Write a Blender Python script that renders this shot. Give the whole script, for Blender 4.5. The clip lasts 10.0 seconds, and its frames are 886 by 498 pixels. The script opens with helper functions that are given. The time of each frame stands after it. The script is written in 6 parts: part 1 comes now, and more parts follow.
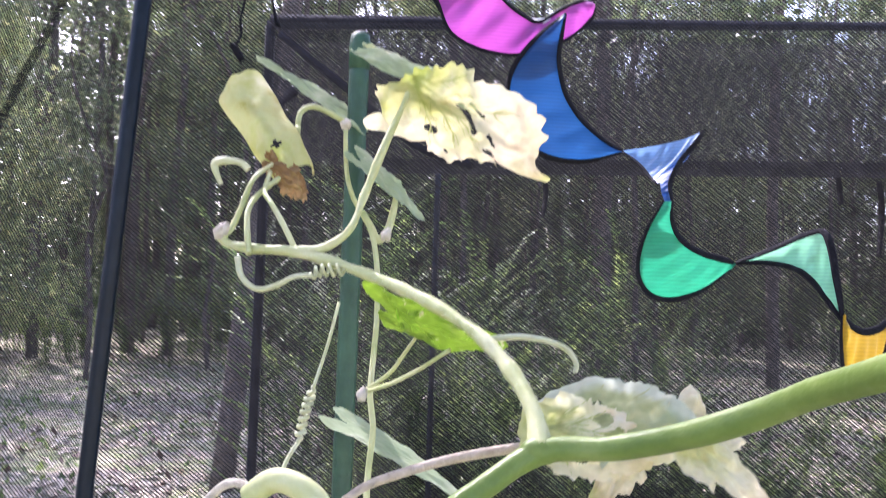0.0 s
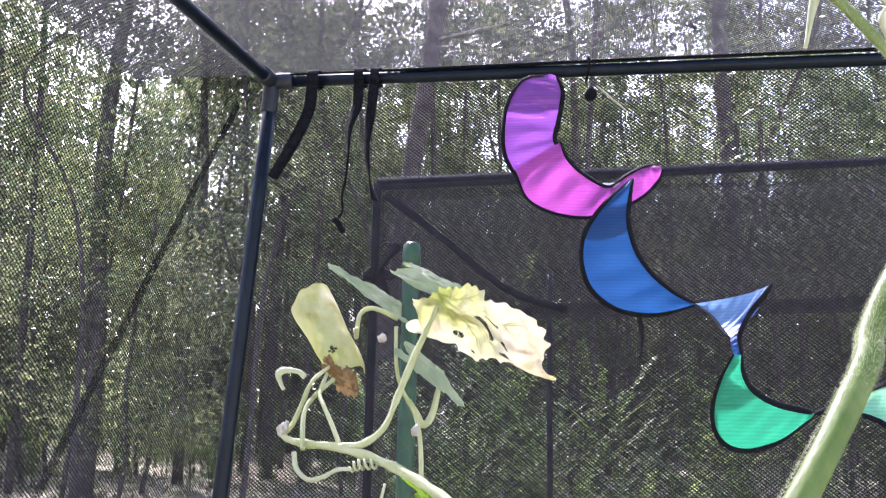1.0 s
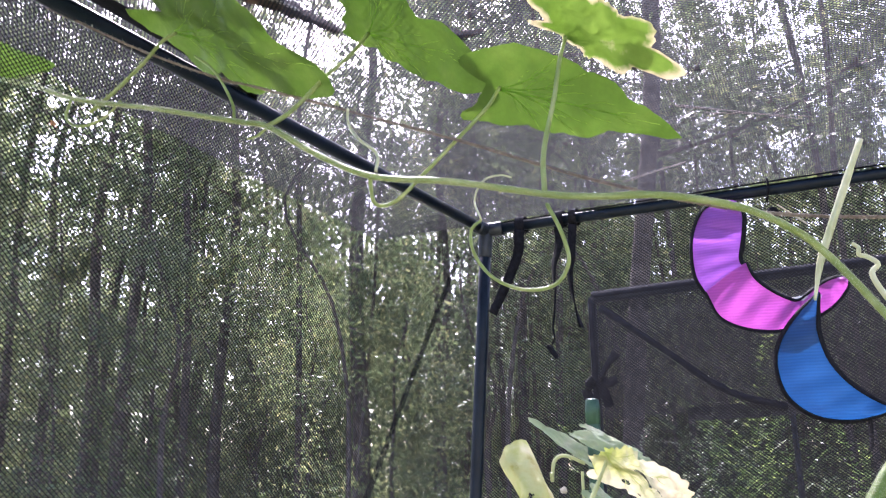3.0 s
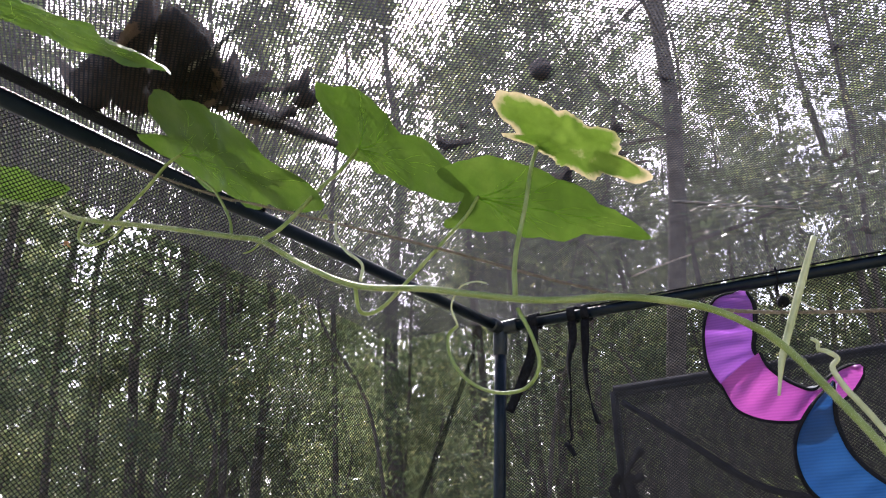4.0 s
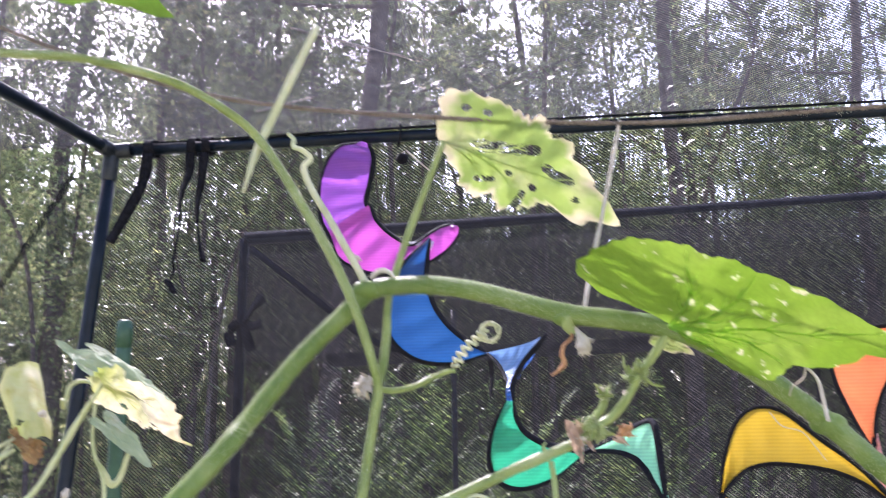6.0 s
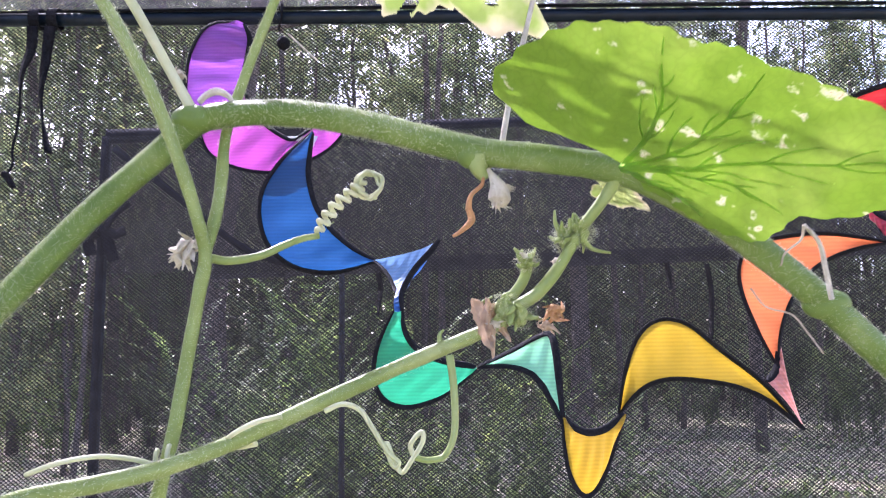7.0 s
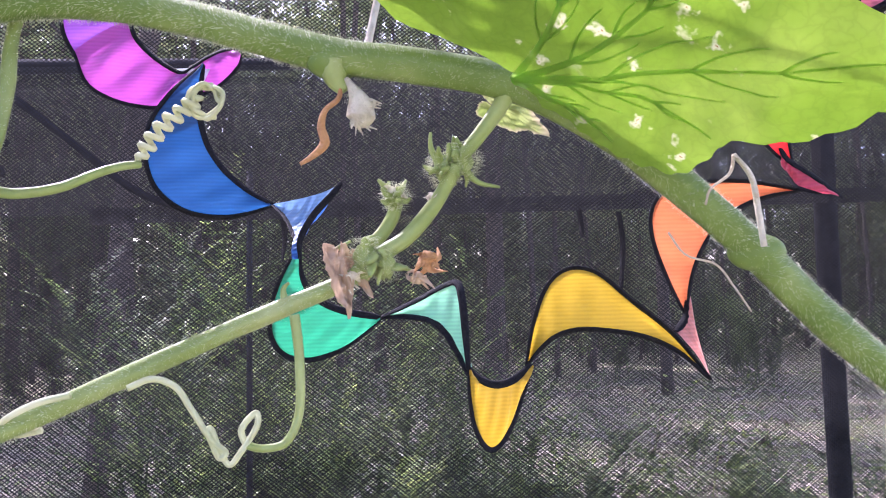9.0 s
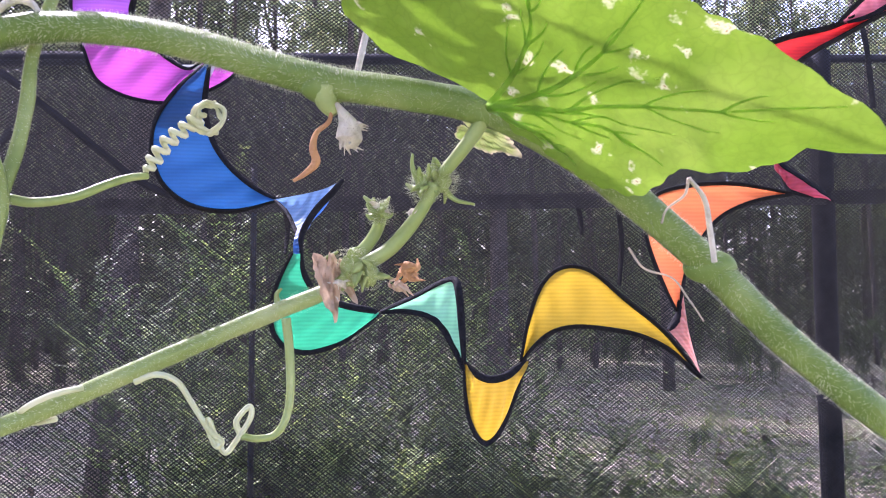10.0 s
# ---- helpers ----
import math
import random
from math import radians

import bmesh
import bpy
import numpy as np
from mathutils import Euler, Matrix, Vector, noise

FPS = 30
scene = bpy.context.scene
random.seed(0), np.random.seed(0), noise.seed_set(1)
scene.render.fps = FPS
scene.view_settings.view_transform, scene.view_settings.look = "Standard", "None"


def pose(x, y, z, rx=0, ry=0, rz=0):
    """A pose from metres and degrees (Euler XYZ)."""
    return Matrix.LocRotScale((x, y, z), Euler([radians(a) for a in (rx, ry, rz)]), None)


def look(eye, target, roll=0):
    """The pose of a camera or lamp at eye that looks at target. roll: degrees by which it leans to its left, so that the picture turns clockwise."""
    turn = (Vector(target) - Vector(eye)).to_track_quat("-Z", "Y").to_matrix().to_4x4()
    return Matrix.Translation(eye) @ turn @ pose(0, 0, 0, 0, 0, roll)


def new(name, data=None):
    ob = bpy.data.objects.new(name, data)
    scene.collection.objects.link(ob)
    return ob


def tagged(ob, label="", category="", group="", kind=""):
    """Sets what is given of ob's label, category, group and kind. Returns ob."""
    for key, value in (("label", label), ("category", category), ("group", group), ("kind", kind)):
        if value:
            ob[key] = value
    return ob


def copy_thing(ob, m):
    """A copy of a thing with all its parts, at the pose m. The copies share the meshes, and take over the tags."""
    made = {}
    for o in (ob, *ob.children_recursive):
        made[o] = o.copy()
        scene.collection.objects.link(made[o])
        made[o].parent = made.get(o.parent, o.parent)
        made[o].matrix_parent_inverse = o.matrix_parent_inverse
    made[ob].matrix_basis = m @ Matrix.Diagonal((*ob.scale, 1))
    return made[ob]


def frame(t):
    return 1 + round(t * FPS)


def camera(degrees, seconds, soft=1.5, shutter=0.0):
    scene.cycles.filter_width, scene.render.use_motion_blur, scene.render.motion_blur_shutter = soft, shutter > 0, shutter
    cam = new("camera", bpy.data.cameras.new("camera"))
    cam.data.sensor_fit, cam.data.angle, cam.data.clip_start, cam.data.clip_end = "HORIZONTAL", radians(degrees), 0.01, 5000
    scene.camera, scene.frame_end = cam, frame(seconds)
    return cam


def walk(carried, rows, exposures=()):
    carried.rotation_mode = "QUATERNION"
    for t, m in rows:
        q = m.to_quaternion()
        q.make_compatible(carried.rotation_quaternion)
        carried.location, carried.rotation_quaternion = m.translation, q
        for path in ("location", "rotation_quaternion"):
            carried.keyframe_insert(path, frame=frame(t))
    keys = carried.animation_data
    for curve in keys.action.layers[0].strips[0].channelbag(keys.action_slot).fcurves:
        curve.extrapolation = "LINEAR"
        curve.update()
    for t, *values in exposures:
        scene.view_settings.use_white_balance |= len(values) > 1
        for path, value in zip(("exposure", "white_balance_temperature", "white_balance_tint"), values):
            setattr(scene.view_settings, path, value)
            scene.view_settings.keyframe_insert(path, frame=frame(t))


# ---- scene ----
cam = camera(54.7, 10.0, soft=1.1, shutter=0.3)
PATH = [
    (0, (-0.082, 0.043, 1.345), (-0.072, 2.041, 1.444), 1.7),
    (0.5, (-0.043, -0.002, 1.365), (-0.221, 1.972, 1.634), 1.4),
    (1, (-0.023, -0.034, 1.38), (-0.32, 1.909, 1.75), 1.0),
    (1.5, (-0.011, -0.064, 1.393), (-0.391, 1.851, 1.825), 0.5),
    (2, (0.028, -0.11, 1.405), (-0.522, 1.755, 1.872), 0.6),
    (2.5, (0.054, -0.142, 1.407), (-0.636, 1.667, 1.909), -0.8),
    (3, (0.068, -0.189, 1.419), (-0.748, 1.555, 1.961), -0.8),
    (3.2, (0.071, -0.193, 1.419), (-0.748, 1.523, 2.028), -1.4),
    (4.3, (0.119, -0.193, 1.418), (-0.732, 1.447, 2.183), -2.1),
    (4.5, (0.124, -0.183, 1.419), (-0.678, 1.482, 2.184), -2.4),
    (5, (0.156, -0.157, 1.41), (-0.391, 1.62, 2.147), -2.6),
    (5.5, (0.174, -0.126, 1.408), (-0.191, 1.749, 2.0), -2.2),
    (6, (0.189, -0.092, 1.396), (-0.037, 1.845, 1.838), -0.9),
    (6.2, (0.199, -0.071, 1.389), (0.045, 1.881, 1.796), -0.3),
    (7.3, (0.180, 0.033, 1.386), (0.232, 2.019, 1.621), -1.4),
    (7.5, (0.178, 0.038, 1.386), (0.25, 2.024, 1.609), -1.5),
    (8, (0.18, 0.046, 1.381), (0.3, 2.032, 1.582), -1.6),
    (8.5, (0.178, 0.051, 1.383), (0.352, 2.036, 1.554), -1.4),
    (9, (0.202, 0.063, 1.389), (0.412, 2.047, 1.534), -1.1),
    (9.5, (0.204, 0.061, 1.39), (0.415, 2.045, 1.527), -0.5),
    (10, (0.206, 0.044, 1.392), (0.406, 2.03, 1.52), -0.2),
]
walk(cam, [(t, look(eye, target, roll)) for t, eye, target, roll in PATH], [(0, 2.84, 5800, 33), (2.5, 2.86, 5750, 33), (3.2, 2.66, 5800, 30), (4.3, 2.0, 6250, 22), (4.6, 2.0, 6250, 22), (5.0, 2.2, 6100, 24), (5.5, 2.66, 5900, 30), (6.2, 2.82, 5800, 34), (7.3, 2.93, 5700, 37), (10, 2.9, 5700, 41)])

# ---- sky, sun ----
world = bpy.data.worlds.new("world")
scene.world = world
world.use_nodes = True
wn = world.node_tree.nodes
sky = wn.new("ShaderNodeTexSky")
sky.sky_type, sky.sun_disc, sky.dust_density = "NISHITA", False, 4.0
SUN_ELEV, SUN_AZ = 50.0, -34.0
sky.sun_elevation, sky.sun_rotation = radians(SUN_ELEV), radians(SUN_AZ)
world.node_tree.links.new(sky.outputs[0], wn["Background"].inputs[0])
wn["Background"].inputs[1].default_value = 0.15
sun_dir = Vector((math.sin(radians(SUN_AZ)) * math.cos(radians(SUN_ELEV)), math.cos(radians(SUN_AZ)) * math.cos(radians(SUN_ELEV)), math.sin(radians(SUN_ELEV))))
sun = new("sun", bpy.data.lights.new("sun", "SUN"))
sun.data.energy, sun.data.angle, sun.data.color = 3.7, radians(1.0), (1.0, 0.96, 0.9)
sun.matrix_world = look(sun_dir * 50, (0, 0, 0))


# ---- materials ----
def nodes_of(name):
    m = bpy.data.materials.new(name)
    m.use_nodes = True
    t = m.node_tree
    return m, t, t.nodes["Principled BSDF"]


def ramp_of(t, stops):
    r = t.nodes.new("ShaderNodeValToRGB")
    while len(r.color_ramp.elements) < len(stops):
        r.color_ramp.elements.new(0.5)
    for e, (p, c) in zip(r.color_ramp.elements, stops):
        e.position, e.color = p, (*c, 1)
    return r


def noise_of(t, scale, detail=4.0, rough=0.6, coords="Object"):
    c, n = t.nodes.new("ShaderNodeTexCoord"), t.nodes.new("ShaderNodeTexNoise")
    n.inputs["Scale"].default_value, n.inputs["Detail"].default_value, n.inputs["Roughness"].default_value = scale, detail, rough
    t.links.new(c.outputs[coords], n.inputs["Vector"])
    return n


def bump_of(t, p, source, strength, distance=0.002):
    b = t.nodes.new("ShaderNodeBump")
    b.inputs["Strength"].default_value, b.inputs["Distance"].default_value = strength, distance
    t.links.new(source, b.inputs["Height"])
    t.links.new(b.outputs[0], p.inputs["Normal"])


def surface(name, stops, scale, rough=0.6, metal=0.0, bump=0.3, fine=None, distance=0.002, detail=5.0):
    """A noise-coloured surface with fine relief."""
    m, t, p = nodes_of(name)
    n = noise_of(t, scale, detail)
    r = ramp_of(t, stops)
    t.links.new(n.outputs["Fac"], r.inputs[0])
    t.links.new(r.outputs[0], p.inputs["Base Color"])
    p.inputs["Roughness"].default_value, p.inputs["Metallic"].default_value = rough, metal
    f = noise_of(t, fine or scale * 8, 3.0)
    bump_of(t, p, f.outputs["Fac"], bump, distance)
    return m


def leafy(name, stops, scale, through_light=0.5, rough=0.5, spots=None, island=0.0, bump=0.25, gain=1.0):
    """Thin tissue that lets light through. spots: (scale, size, colour) of bleached patches; island: colour change from leaf to leaf."""
    m, t, p = nodes_of(name)
    n = noise_of(t, scale, 5.0)
    r = ramp_of(t, stops)
    fac = n.outputs["Fac"]
    if island:
        g, mx = t.nodes.new("ShaderNodeNewGeometry"), t.nodes.new("ShaderNodeMath")
        oi, ad = t.nodes.new("ShaderNodeObjectInfo"), t.nodes.new("ShaderNodeMath")
        mx.operation, ad.operation = "MULTIPLY_ADD", "MULTIPLY_ADD"
        t.links.new(g.outputs["Random Per Island"], mx.inputs[0])
        mx.inputs[1].default_value = island
        t.links.new(fac, mx.inputs[2])
        t.links.new(oi.outputs["Random"], ad.inputs[0])
        ad.inputs[1].default_value = island * 0.7
        t.links.new(mx.outputs[0], ad.inputs[2])
        sb = t.nodes.new("ShaderNodeMath")
        sb.operation = "SUBTRACT"
        t.links.new(ad.outputs[0], sb.inputs[0])
        sb.inputs[1].default_value = island * 0.85
        fac = sb.outputs[0]
    t.links.new(fac, r.inputs[0])
    colour = r.outputs[0]
    if spots:
        v = t.nodes.new("ShaderNodeTexVoronoi")
        c = t.nodes.new("ShaderNodeTexCoord")
        warp = noise_of(t, spots[0] * 1.7, 3.0)
        add = t.nodes.new("ShaderNodeMixRGB")
        add.blend_type, add.inputs[0].default_value = "ADD", 0.012
        t.links.new(c.outputs["Object"], add.inputs[1])
        t.links.new(warp.outputs["Color"], add.inputs[2])
        t.links.new(add.outputs[0], v.inputs["Vector"])
        v.inputs["Scale"].default_value = spots[0]
        sr = ramp_of(t, [(0.0, (1, 1, 1)), (spots[1], (1, 1, 1)), (spots[1] * 1.9, (0, 0, 0))])
        t.links.new(v.outputs["Distance"], sr.inputs[0])
        keep = noise_of(t, spots[0] * 0.35, 1.0)
        kr = ramp_of(t, [(0.42, (0, 0, 0)), (0.52, (1, 1, 1))])
        t.links.new(keep.outputs["Fac"], kr.inputs[0])
        mul = t.nodes.new("ShaderNodeMath")
        mul.operation = "MULTIPLY"
        t.links.new(sr.outputs[0], mul.inputs[0])
        t.links.new(kr.outputs[0], mul.inputs[1])
        mix = t.nodes.new("ShaderNodeMixRGB")
        t.links.new(mul.outputs[0], mix.inputs[0])
        t.links.new(colour, mix.inputs[1])
        heart = ramp_of(t, [(0.0, (0.3, 0.16, 0.06)), (spots[1] * 0.35, (0.36, 0.22, 0.09)), (spots[1] * 0.7, spots[2])])
        t.links.new(v.outputs["Distance"], heart.inputs[0])
        t.links.new(heart.outputs[0], mix.inputs[2])
        colour = mix.outputs[0]
    t.links.new(colour, p.inputs["Base Color"])
    p.inputs["Roughness"].default_value = rough
    p.inputs["Specular IOR Level"].default_value = 0.35
    f = noise_of(t, scale * 6, 3.0)
    bump_of(t, p, f.outputs["Fac"], bump, 0.001)
    tr, ms = t.nodes.new("ShaderNodeBsdfTranslucent"), t.nodes.new("ShaderNodeMixShader")
    glow = t.nodes.new("ShaderNodeGamma")
    glow.inputs[1].default_value = gain
    t.links.new(colour, glow.inputs[0])
    t.links.new(glow.outputs[0], tr.inputs["Color"])
    ms.inputs[0].default_value = through_light
    t.links.new(p.outputs[0], ms.inputs[1])
    t.links.new(tr.outputs[0], ms.inputs[2])
    t.links.new(ms.outputs[0], t.nodes["Material Output"].inputs[0])
    return m


def zoned(m, stops, reach=0.5, grain=30.0):
    """Adds a change of tissue colour outwards from the leaf's joint: stops over the distance in leaf lengths, mixed over the blotches by reach."""
    t = m.node_tree
    p = t.nodes["Principled BSDF"]
    old = p.inputs["Base Color"].links[0].from_socket
    uv, far_off = t.nodes.new("ShaderNodeUVMap"), t.nodes.new("ShaderNodeVectorMath")
    uv.uv_map, far_off.operation = "blade", "LENGTH"
    t.links.new(uv.outputs[0], far_off.inputs[0])
    n, shift, lower = noise_of(t, grain, 4.0), t.nodes.new("ShaderNodeMath"), t.nodes.new("ShaderNodeMath")
    shift.operation, shift.inputs[1].default_value = "MULTIPLY_ADD", 0.9
    lower.operation, lower.inputs[1].default_value = "SUBTRACT", 0.45
    t.links.new(n.outputs["Fac"], shift.inputs[0])
    t.links.new(far_off.outputs["Value"], shift.inputs[2])
    t.links.new(shift.outputs[0], lower.inputs[0])
    r, mix = ramp_of(t, stops), t.nodes.new("ShaderNodeMixRGB")
    t.links.new(lower.outputs[0], r.inputs[0])
    mix.inputs[0].default_value = reach
    t.links.new(old, mix.inputs[1])
    t.links.new(r.outputs[0], mix.inputs[2])
    for target in [l.to_socket for l in t.links if l.from_socket == old and l.to_node != mix]:
        t.links.new(mix.outputs[0], target)
    return m


def bleached_rim(m, colour, start=0.78, grain=60.0):
    """Dries out a leaf's tissue towards its edge, unevenly."""
    t = m.node_tree
    p = t.nodes["Principled BSDF"]
    old = p.inputs["Base Color"].links[0].from_socket
    uv, sep, n = t.nodes.new("ShaderNodeUVMap"), t.nodes.new("ShaderNodeSeparateXYZ"), noise_of(t, grain, 3.0)
    uv.uv_map = "edge"
    add, r, mix = t.nodes.new("ShaderNodeMath"), ramp_of(t, [(start, (0, 0, 0)), (min(0.99, start + 0.16), (1, 1, 1))]), t.nodes.new("ShaderNodeMixRGB")
    add.operation, add.inputs[1].default_value = "MULTIPLY_ADD", 0.5
    less = t.nodes.new("ShaderNodeMath")
    less.operation, less.inputs[1].default_value = "SUBTRACT", 0.25
    t.links.new(uv.outputs[0], sep.inputs[0])
    t.links.new(n.outputs["Fac"], add.inputs[0])
    t.links.new(sep.outputs[0], add.inputs[2])
    t.links.new(add.outputs[0], less.inputs[0])
    t.links.new(less.outputs[0], r.inputs[0])
    t.links.new(r.outputs[0], mix.inputs[0])
    t.links.new(old, mix.inputs[1])
    mix.inputs[2].default_value = (*colour, 1)
    for target in [l.to_socket for l in t.links if l.from_socket == old and l.to_node != mix]:
        t.links.new(mix.outputs[0], target)
    return m


def mottled(m, scale, low, high):
    """Uneven tissue between a leaf's fine veins: cells a few millimetres wide with darker seams."""
    t = m.node_tree
    p = t.nodes["Principled BSDF"]
    old = p.inputs["Base Color"].links[0].from_socket
    c, v = t.nodes.new("ShaderNodeTexCoord"), t.nodes.new("ShaderNodeTexVoronoi")
    v.feature, v.inputs["Scale"].default_value = "DISTANCE_TO_EDGE", scale
    warp, add = noise_of(t, scale * 0.6, 3.0), t.nodes.new("ShaderNodeMixRGB")
    add.blend_type, add.inputs[0].default_value = "ADD", 0.006
    t.links.new(c.outputs["Object"], add.inputs[1])
    t.links.new(warp.outputs["Color"], add.inputs[2])
    t.links.new(add.outputs[0], v.inputs["Vector"])
    r, mix = ramp_of(t, [(0.0, (low, low, low)), (0.12, (1, 1, 1)), (0.5, (high, high, high))]), t.nodes.new("ShaderNodeMixRGB")
    mix.blend_type, mix.inputs[0].default_value = "MULTIPLY", 1.0
    t.links.new(v.outputs["Distance"], r.inputs[0])
    t.links.new(old, mix.inputs[1])
    t.links.new(r.outputs[0], mix.inputs[2])
    for target in [l.to_socket for l in t.links if l.from_socket == old and l.to_node != mix]:
        t.links.new(mix.outputs[0], target)
    return m


def woven(name, colour, dark, lines=620.0):
    """Ripstop polyester, translucent: fine ribs in relief, and net-shadow stripes painted across its colour."""
    m = leafy(name, [(0.3, dark), (0.7, colour)], 14.0, 0.4, 0.4, bump=0.0)
    t = m.node_tree
    p = t.nodes["Principled BSDF"]
    c, w = t.nodes.new("ShaderNodeTexCoord"), t.nodes.new("ShaderNodeTexWave")
    w.wave_type, w.bands_direction = "BANDS", "Z"
    w.inputs["Scale"].default_value, w.inputs["Distortion"].default_value = lines / 7.6, 0.6
    old = p.inputs["Base Color"].links[0].from_socket
    net_shade, tone = t.nodes.new("ShaderNodeMixRGB"), ramp_of(t, [(0.2, (0.92, 0.92, 0.92)), (0.75, (1.04, 1.04, 1.04))])
    net_shade.blend_type, net_shade.inputs[0].default_value = "MULTIPLY", 1.0
    t.links.new(w.outputs["Fac"], tone.inputs[0])
    t.links.new(old, net_shade.inputs[1])
    t.links.new(tone.outputs[0], net_shade.inputs[2])
    for target in [l.to_socket for l in t.links if l.from_socket == old and l.to_node != net_shade]:
        t.links.new(net_shade.outputs[0], target)
    t.links.new(c.outputs["Object"], w.inputs["Vector"])
    bump_of(t, p, w.outputs["Fac"], 0.3, 0.0006)
    p.inputs["Sheen Weight"].default_value = 0.3
    return m


M_pipe = surface("coated_pipe", [(0.3, (0.002, 0.0055, 0.0105)), (0.7, (0.006, 0.0125, 0.022))], 30, 0.32, 0.0, 0.12)
M_pipe.node_tree.nodes["Principled BSDF"].inputs["Specular IOR Level"].default_value = 0.22
M_joint = surface("plastic_joint", [(0.3, (0.006, 0.009, 0.012)), (0.7, (0.014, 0.02, 0.026))], 40, 0.45, 0.0, 0.2)
M_thread = leafy("net_thread", [(0.3, (0.0045, 0.0045, 0.0046)), (0.7, (0.0105, 0.0105, 0.0108))], 60, 0.45, 0.75, bump=0.2, gain=0.85)
M_thread.node_tree.nodes["Principled BSDF"].inputs["Specular IOR Level"].default_value = 0.12
# lighter copy of the thread, with the sunlit net's haze in its colour
M_thread_haze = leafy("sunlit_haze_net_thread", [(0.3, (0.0135, 0.0133, 0.0141)), (0.7, (0.03, 0.0296, 0.0315))], 60, 0.5, 0.75, bump=0.2, gain=0.85)
M_cloth = surface("net_hem", [(0.3, (0.005, 0.006, 0.009)), (0.7, (0.014, 0.015, 0.02))], 90, 0.85, 0.0, 0.6)
M_cloth.node_tree.nodes["Principled BSDF"].inputs["Specular IOR Level"].default_value = 0.15
M_strap = surface("webbing", [(0.3, (0.006, 0.006, 0.008)), (0.7, (0.018, 0.018, 0.022))], 200, 0.8, 0.0, 0.8)
M_strap.node_tree.nodes["Principled BSDF"].inputs["Specular IOR Level"].default_value = 0.1
M_stake = surface("stake_plastic", [(0.3, (0.012, 0.05, 0.024)), (0.7, (0.03, 0.09, 0.045))], 60, 0.45, 0.0, 0.35)
M_stem = leafy("stem", [(0.25, (0.085, 0.148, 0.022)), (0.5, (0.14, 0.212, 0.04)), (0.8, (0.27, 0.335, 0.11))], 45, 0.12, 0.48, bump=0.45)
M_stem_thin = leafy("young_stem", [(0.25, (0.16, 0.22, 0.045)), (0.5, (0.26, 0.33, 0.1)), (0.8, (0.42, 0.46, 0.2))], 45, 0.15, 0.38, bump=0.35)
M_stem_pale = leafy("pale_stem", [(0.25, (0.35, 0.4, 0.14)), (0.5, (0.52, 0.55, 0.26)), (0.8, (0.68, 0.66, 0.42))], 45, 0.15, 0.55, bump=0.5)
M_tendril = leafy("tendril", [(0.25, (0.42, 0.46, 0.22)), (0.75, (0.7, 0.7, 0.48))], 60, 0.2, 0.5)
M_dry = surface("dry_stalk", [(0.25, (0.3, 0.24, 0.16)), (0.75, (0.6, 0.52, 0.4))], 120, 0.85, 0.0, 0.6)
M_rust = surface("withered_petal", [(0.25, (0.28, 0.13, 0.06)), (0.75, (0.56, 0.3, 0.12))], 120, 0.85, 0.0, 0.6)
M_wool = surface("withered_bloom", [(0.25, (0.36, 0.31, 0.22)), (0.75, (0.72, 0.67, 0.54))], 220, 0.95, 0.0, 0.6)
M_paper = leafy("papery_petal", [(0.25, (0.34, 0.22, 0.14)), (0.75, (0.62, 0.47, 0.33))], 60, 0.3, 0.8, bump=0.6)
M_hair = leafy("bristle", [(0.3, (0.52, 0.57, 0.36)), (0.7, (0.7, 0.72, 0.54))], 50, 0.4, 0.5)
M_twine = surface("twine", [(0.25, (0.16, 0.12, 0.085)), (0.75, (0.36, 0.29, 0.22))], 260, 0.95, 0.0, 0.9)
M_leaf = leafy("fresh_leaf", [(0.25, (0.135, 0.245, 0.014)), (0.5, (0.185, 0.31, 0.024)), (0.8, (0.28, 0.4, 0.055))], 34, 0.52, 0.5, (115, 0.12, (0.6, 0.6, 0.36)), bump=0.4, gain=1.1)
M_leaf_plain = leafy("green_leaf", [(0.25, (0.066, 0.13, 0.014)), (0.5, (0.098, 0.182, 0.022)), (0.8, (0.16, 0.25, 0.042))], 26, 0.42, 0.5, bump=0.4, gain=1.12)
mottled(M_leaf, 320, 0.92, 1.04)
mottled(M_leaf_plain, 200, 0.95, 1.02)
M_leaf_rim = leafy("bleached_leaf", [(0.3, (0.1, 0.19, 0.015)), (0.55, (0.17, 0.28, 0.035)), (0.65, (0.55, 0.52, 0.28)), (0.8, (0.42, 0.3, 0.14))], 24, 0.42, 0.6, bump=0.5)
M_leaf_torn = leafy("blotched_leaf", [(0.25, (0.2, 0.3, 0.05)), (0.5, (0.3, 0.41, 0.09)), (0.62, (0.46, 0.5, 0.2)), (0.8, (0.6, 0.5, 0.28))], 30, 0.45, 0.6, bump=0.5)
bleached_rim(M_leaf_torn, (0.62, 0.55, 0.34), 0.84)
bleached_rim(M_leaf_rim, (0.62, 0.52, 0.3), 0.84)
M_leaf_dead = leafy("withered_leaf", [(0.3, (0.38, 0.44, 0.1)), (0.4, (0.6, 0.58, 0.24)), (0.53, (0.8, 0.75, 0.52)), (0.64, (0.74, 0.6, 0.38)), (0.72, (0.42, 0.24, 0.1))], 46, 0.35, 0.65, bump=0.6)
zoned(M_leaf_dead, [(0.0, (0.34, 0.42, 0.06)), (0.22, (0.5, 0.53, 0.13)), (0.4, (0.78, 0.74, 0.46)), (0.7, (0.8, 0.7, 0.5)), (0.85, (0.55, 0.42, 0.24)), (0.98, (0.42, 0.44, 0.12))], 0.62)
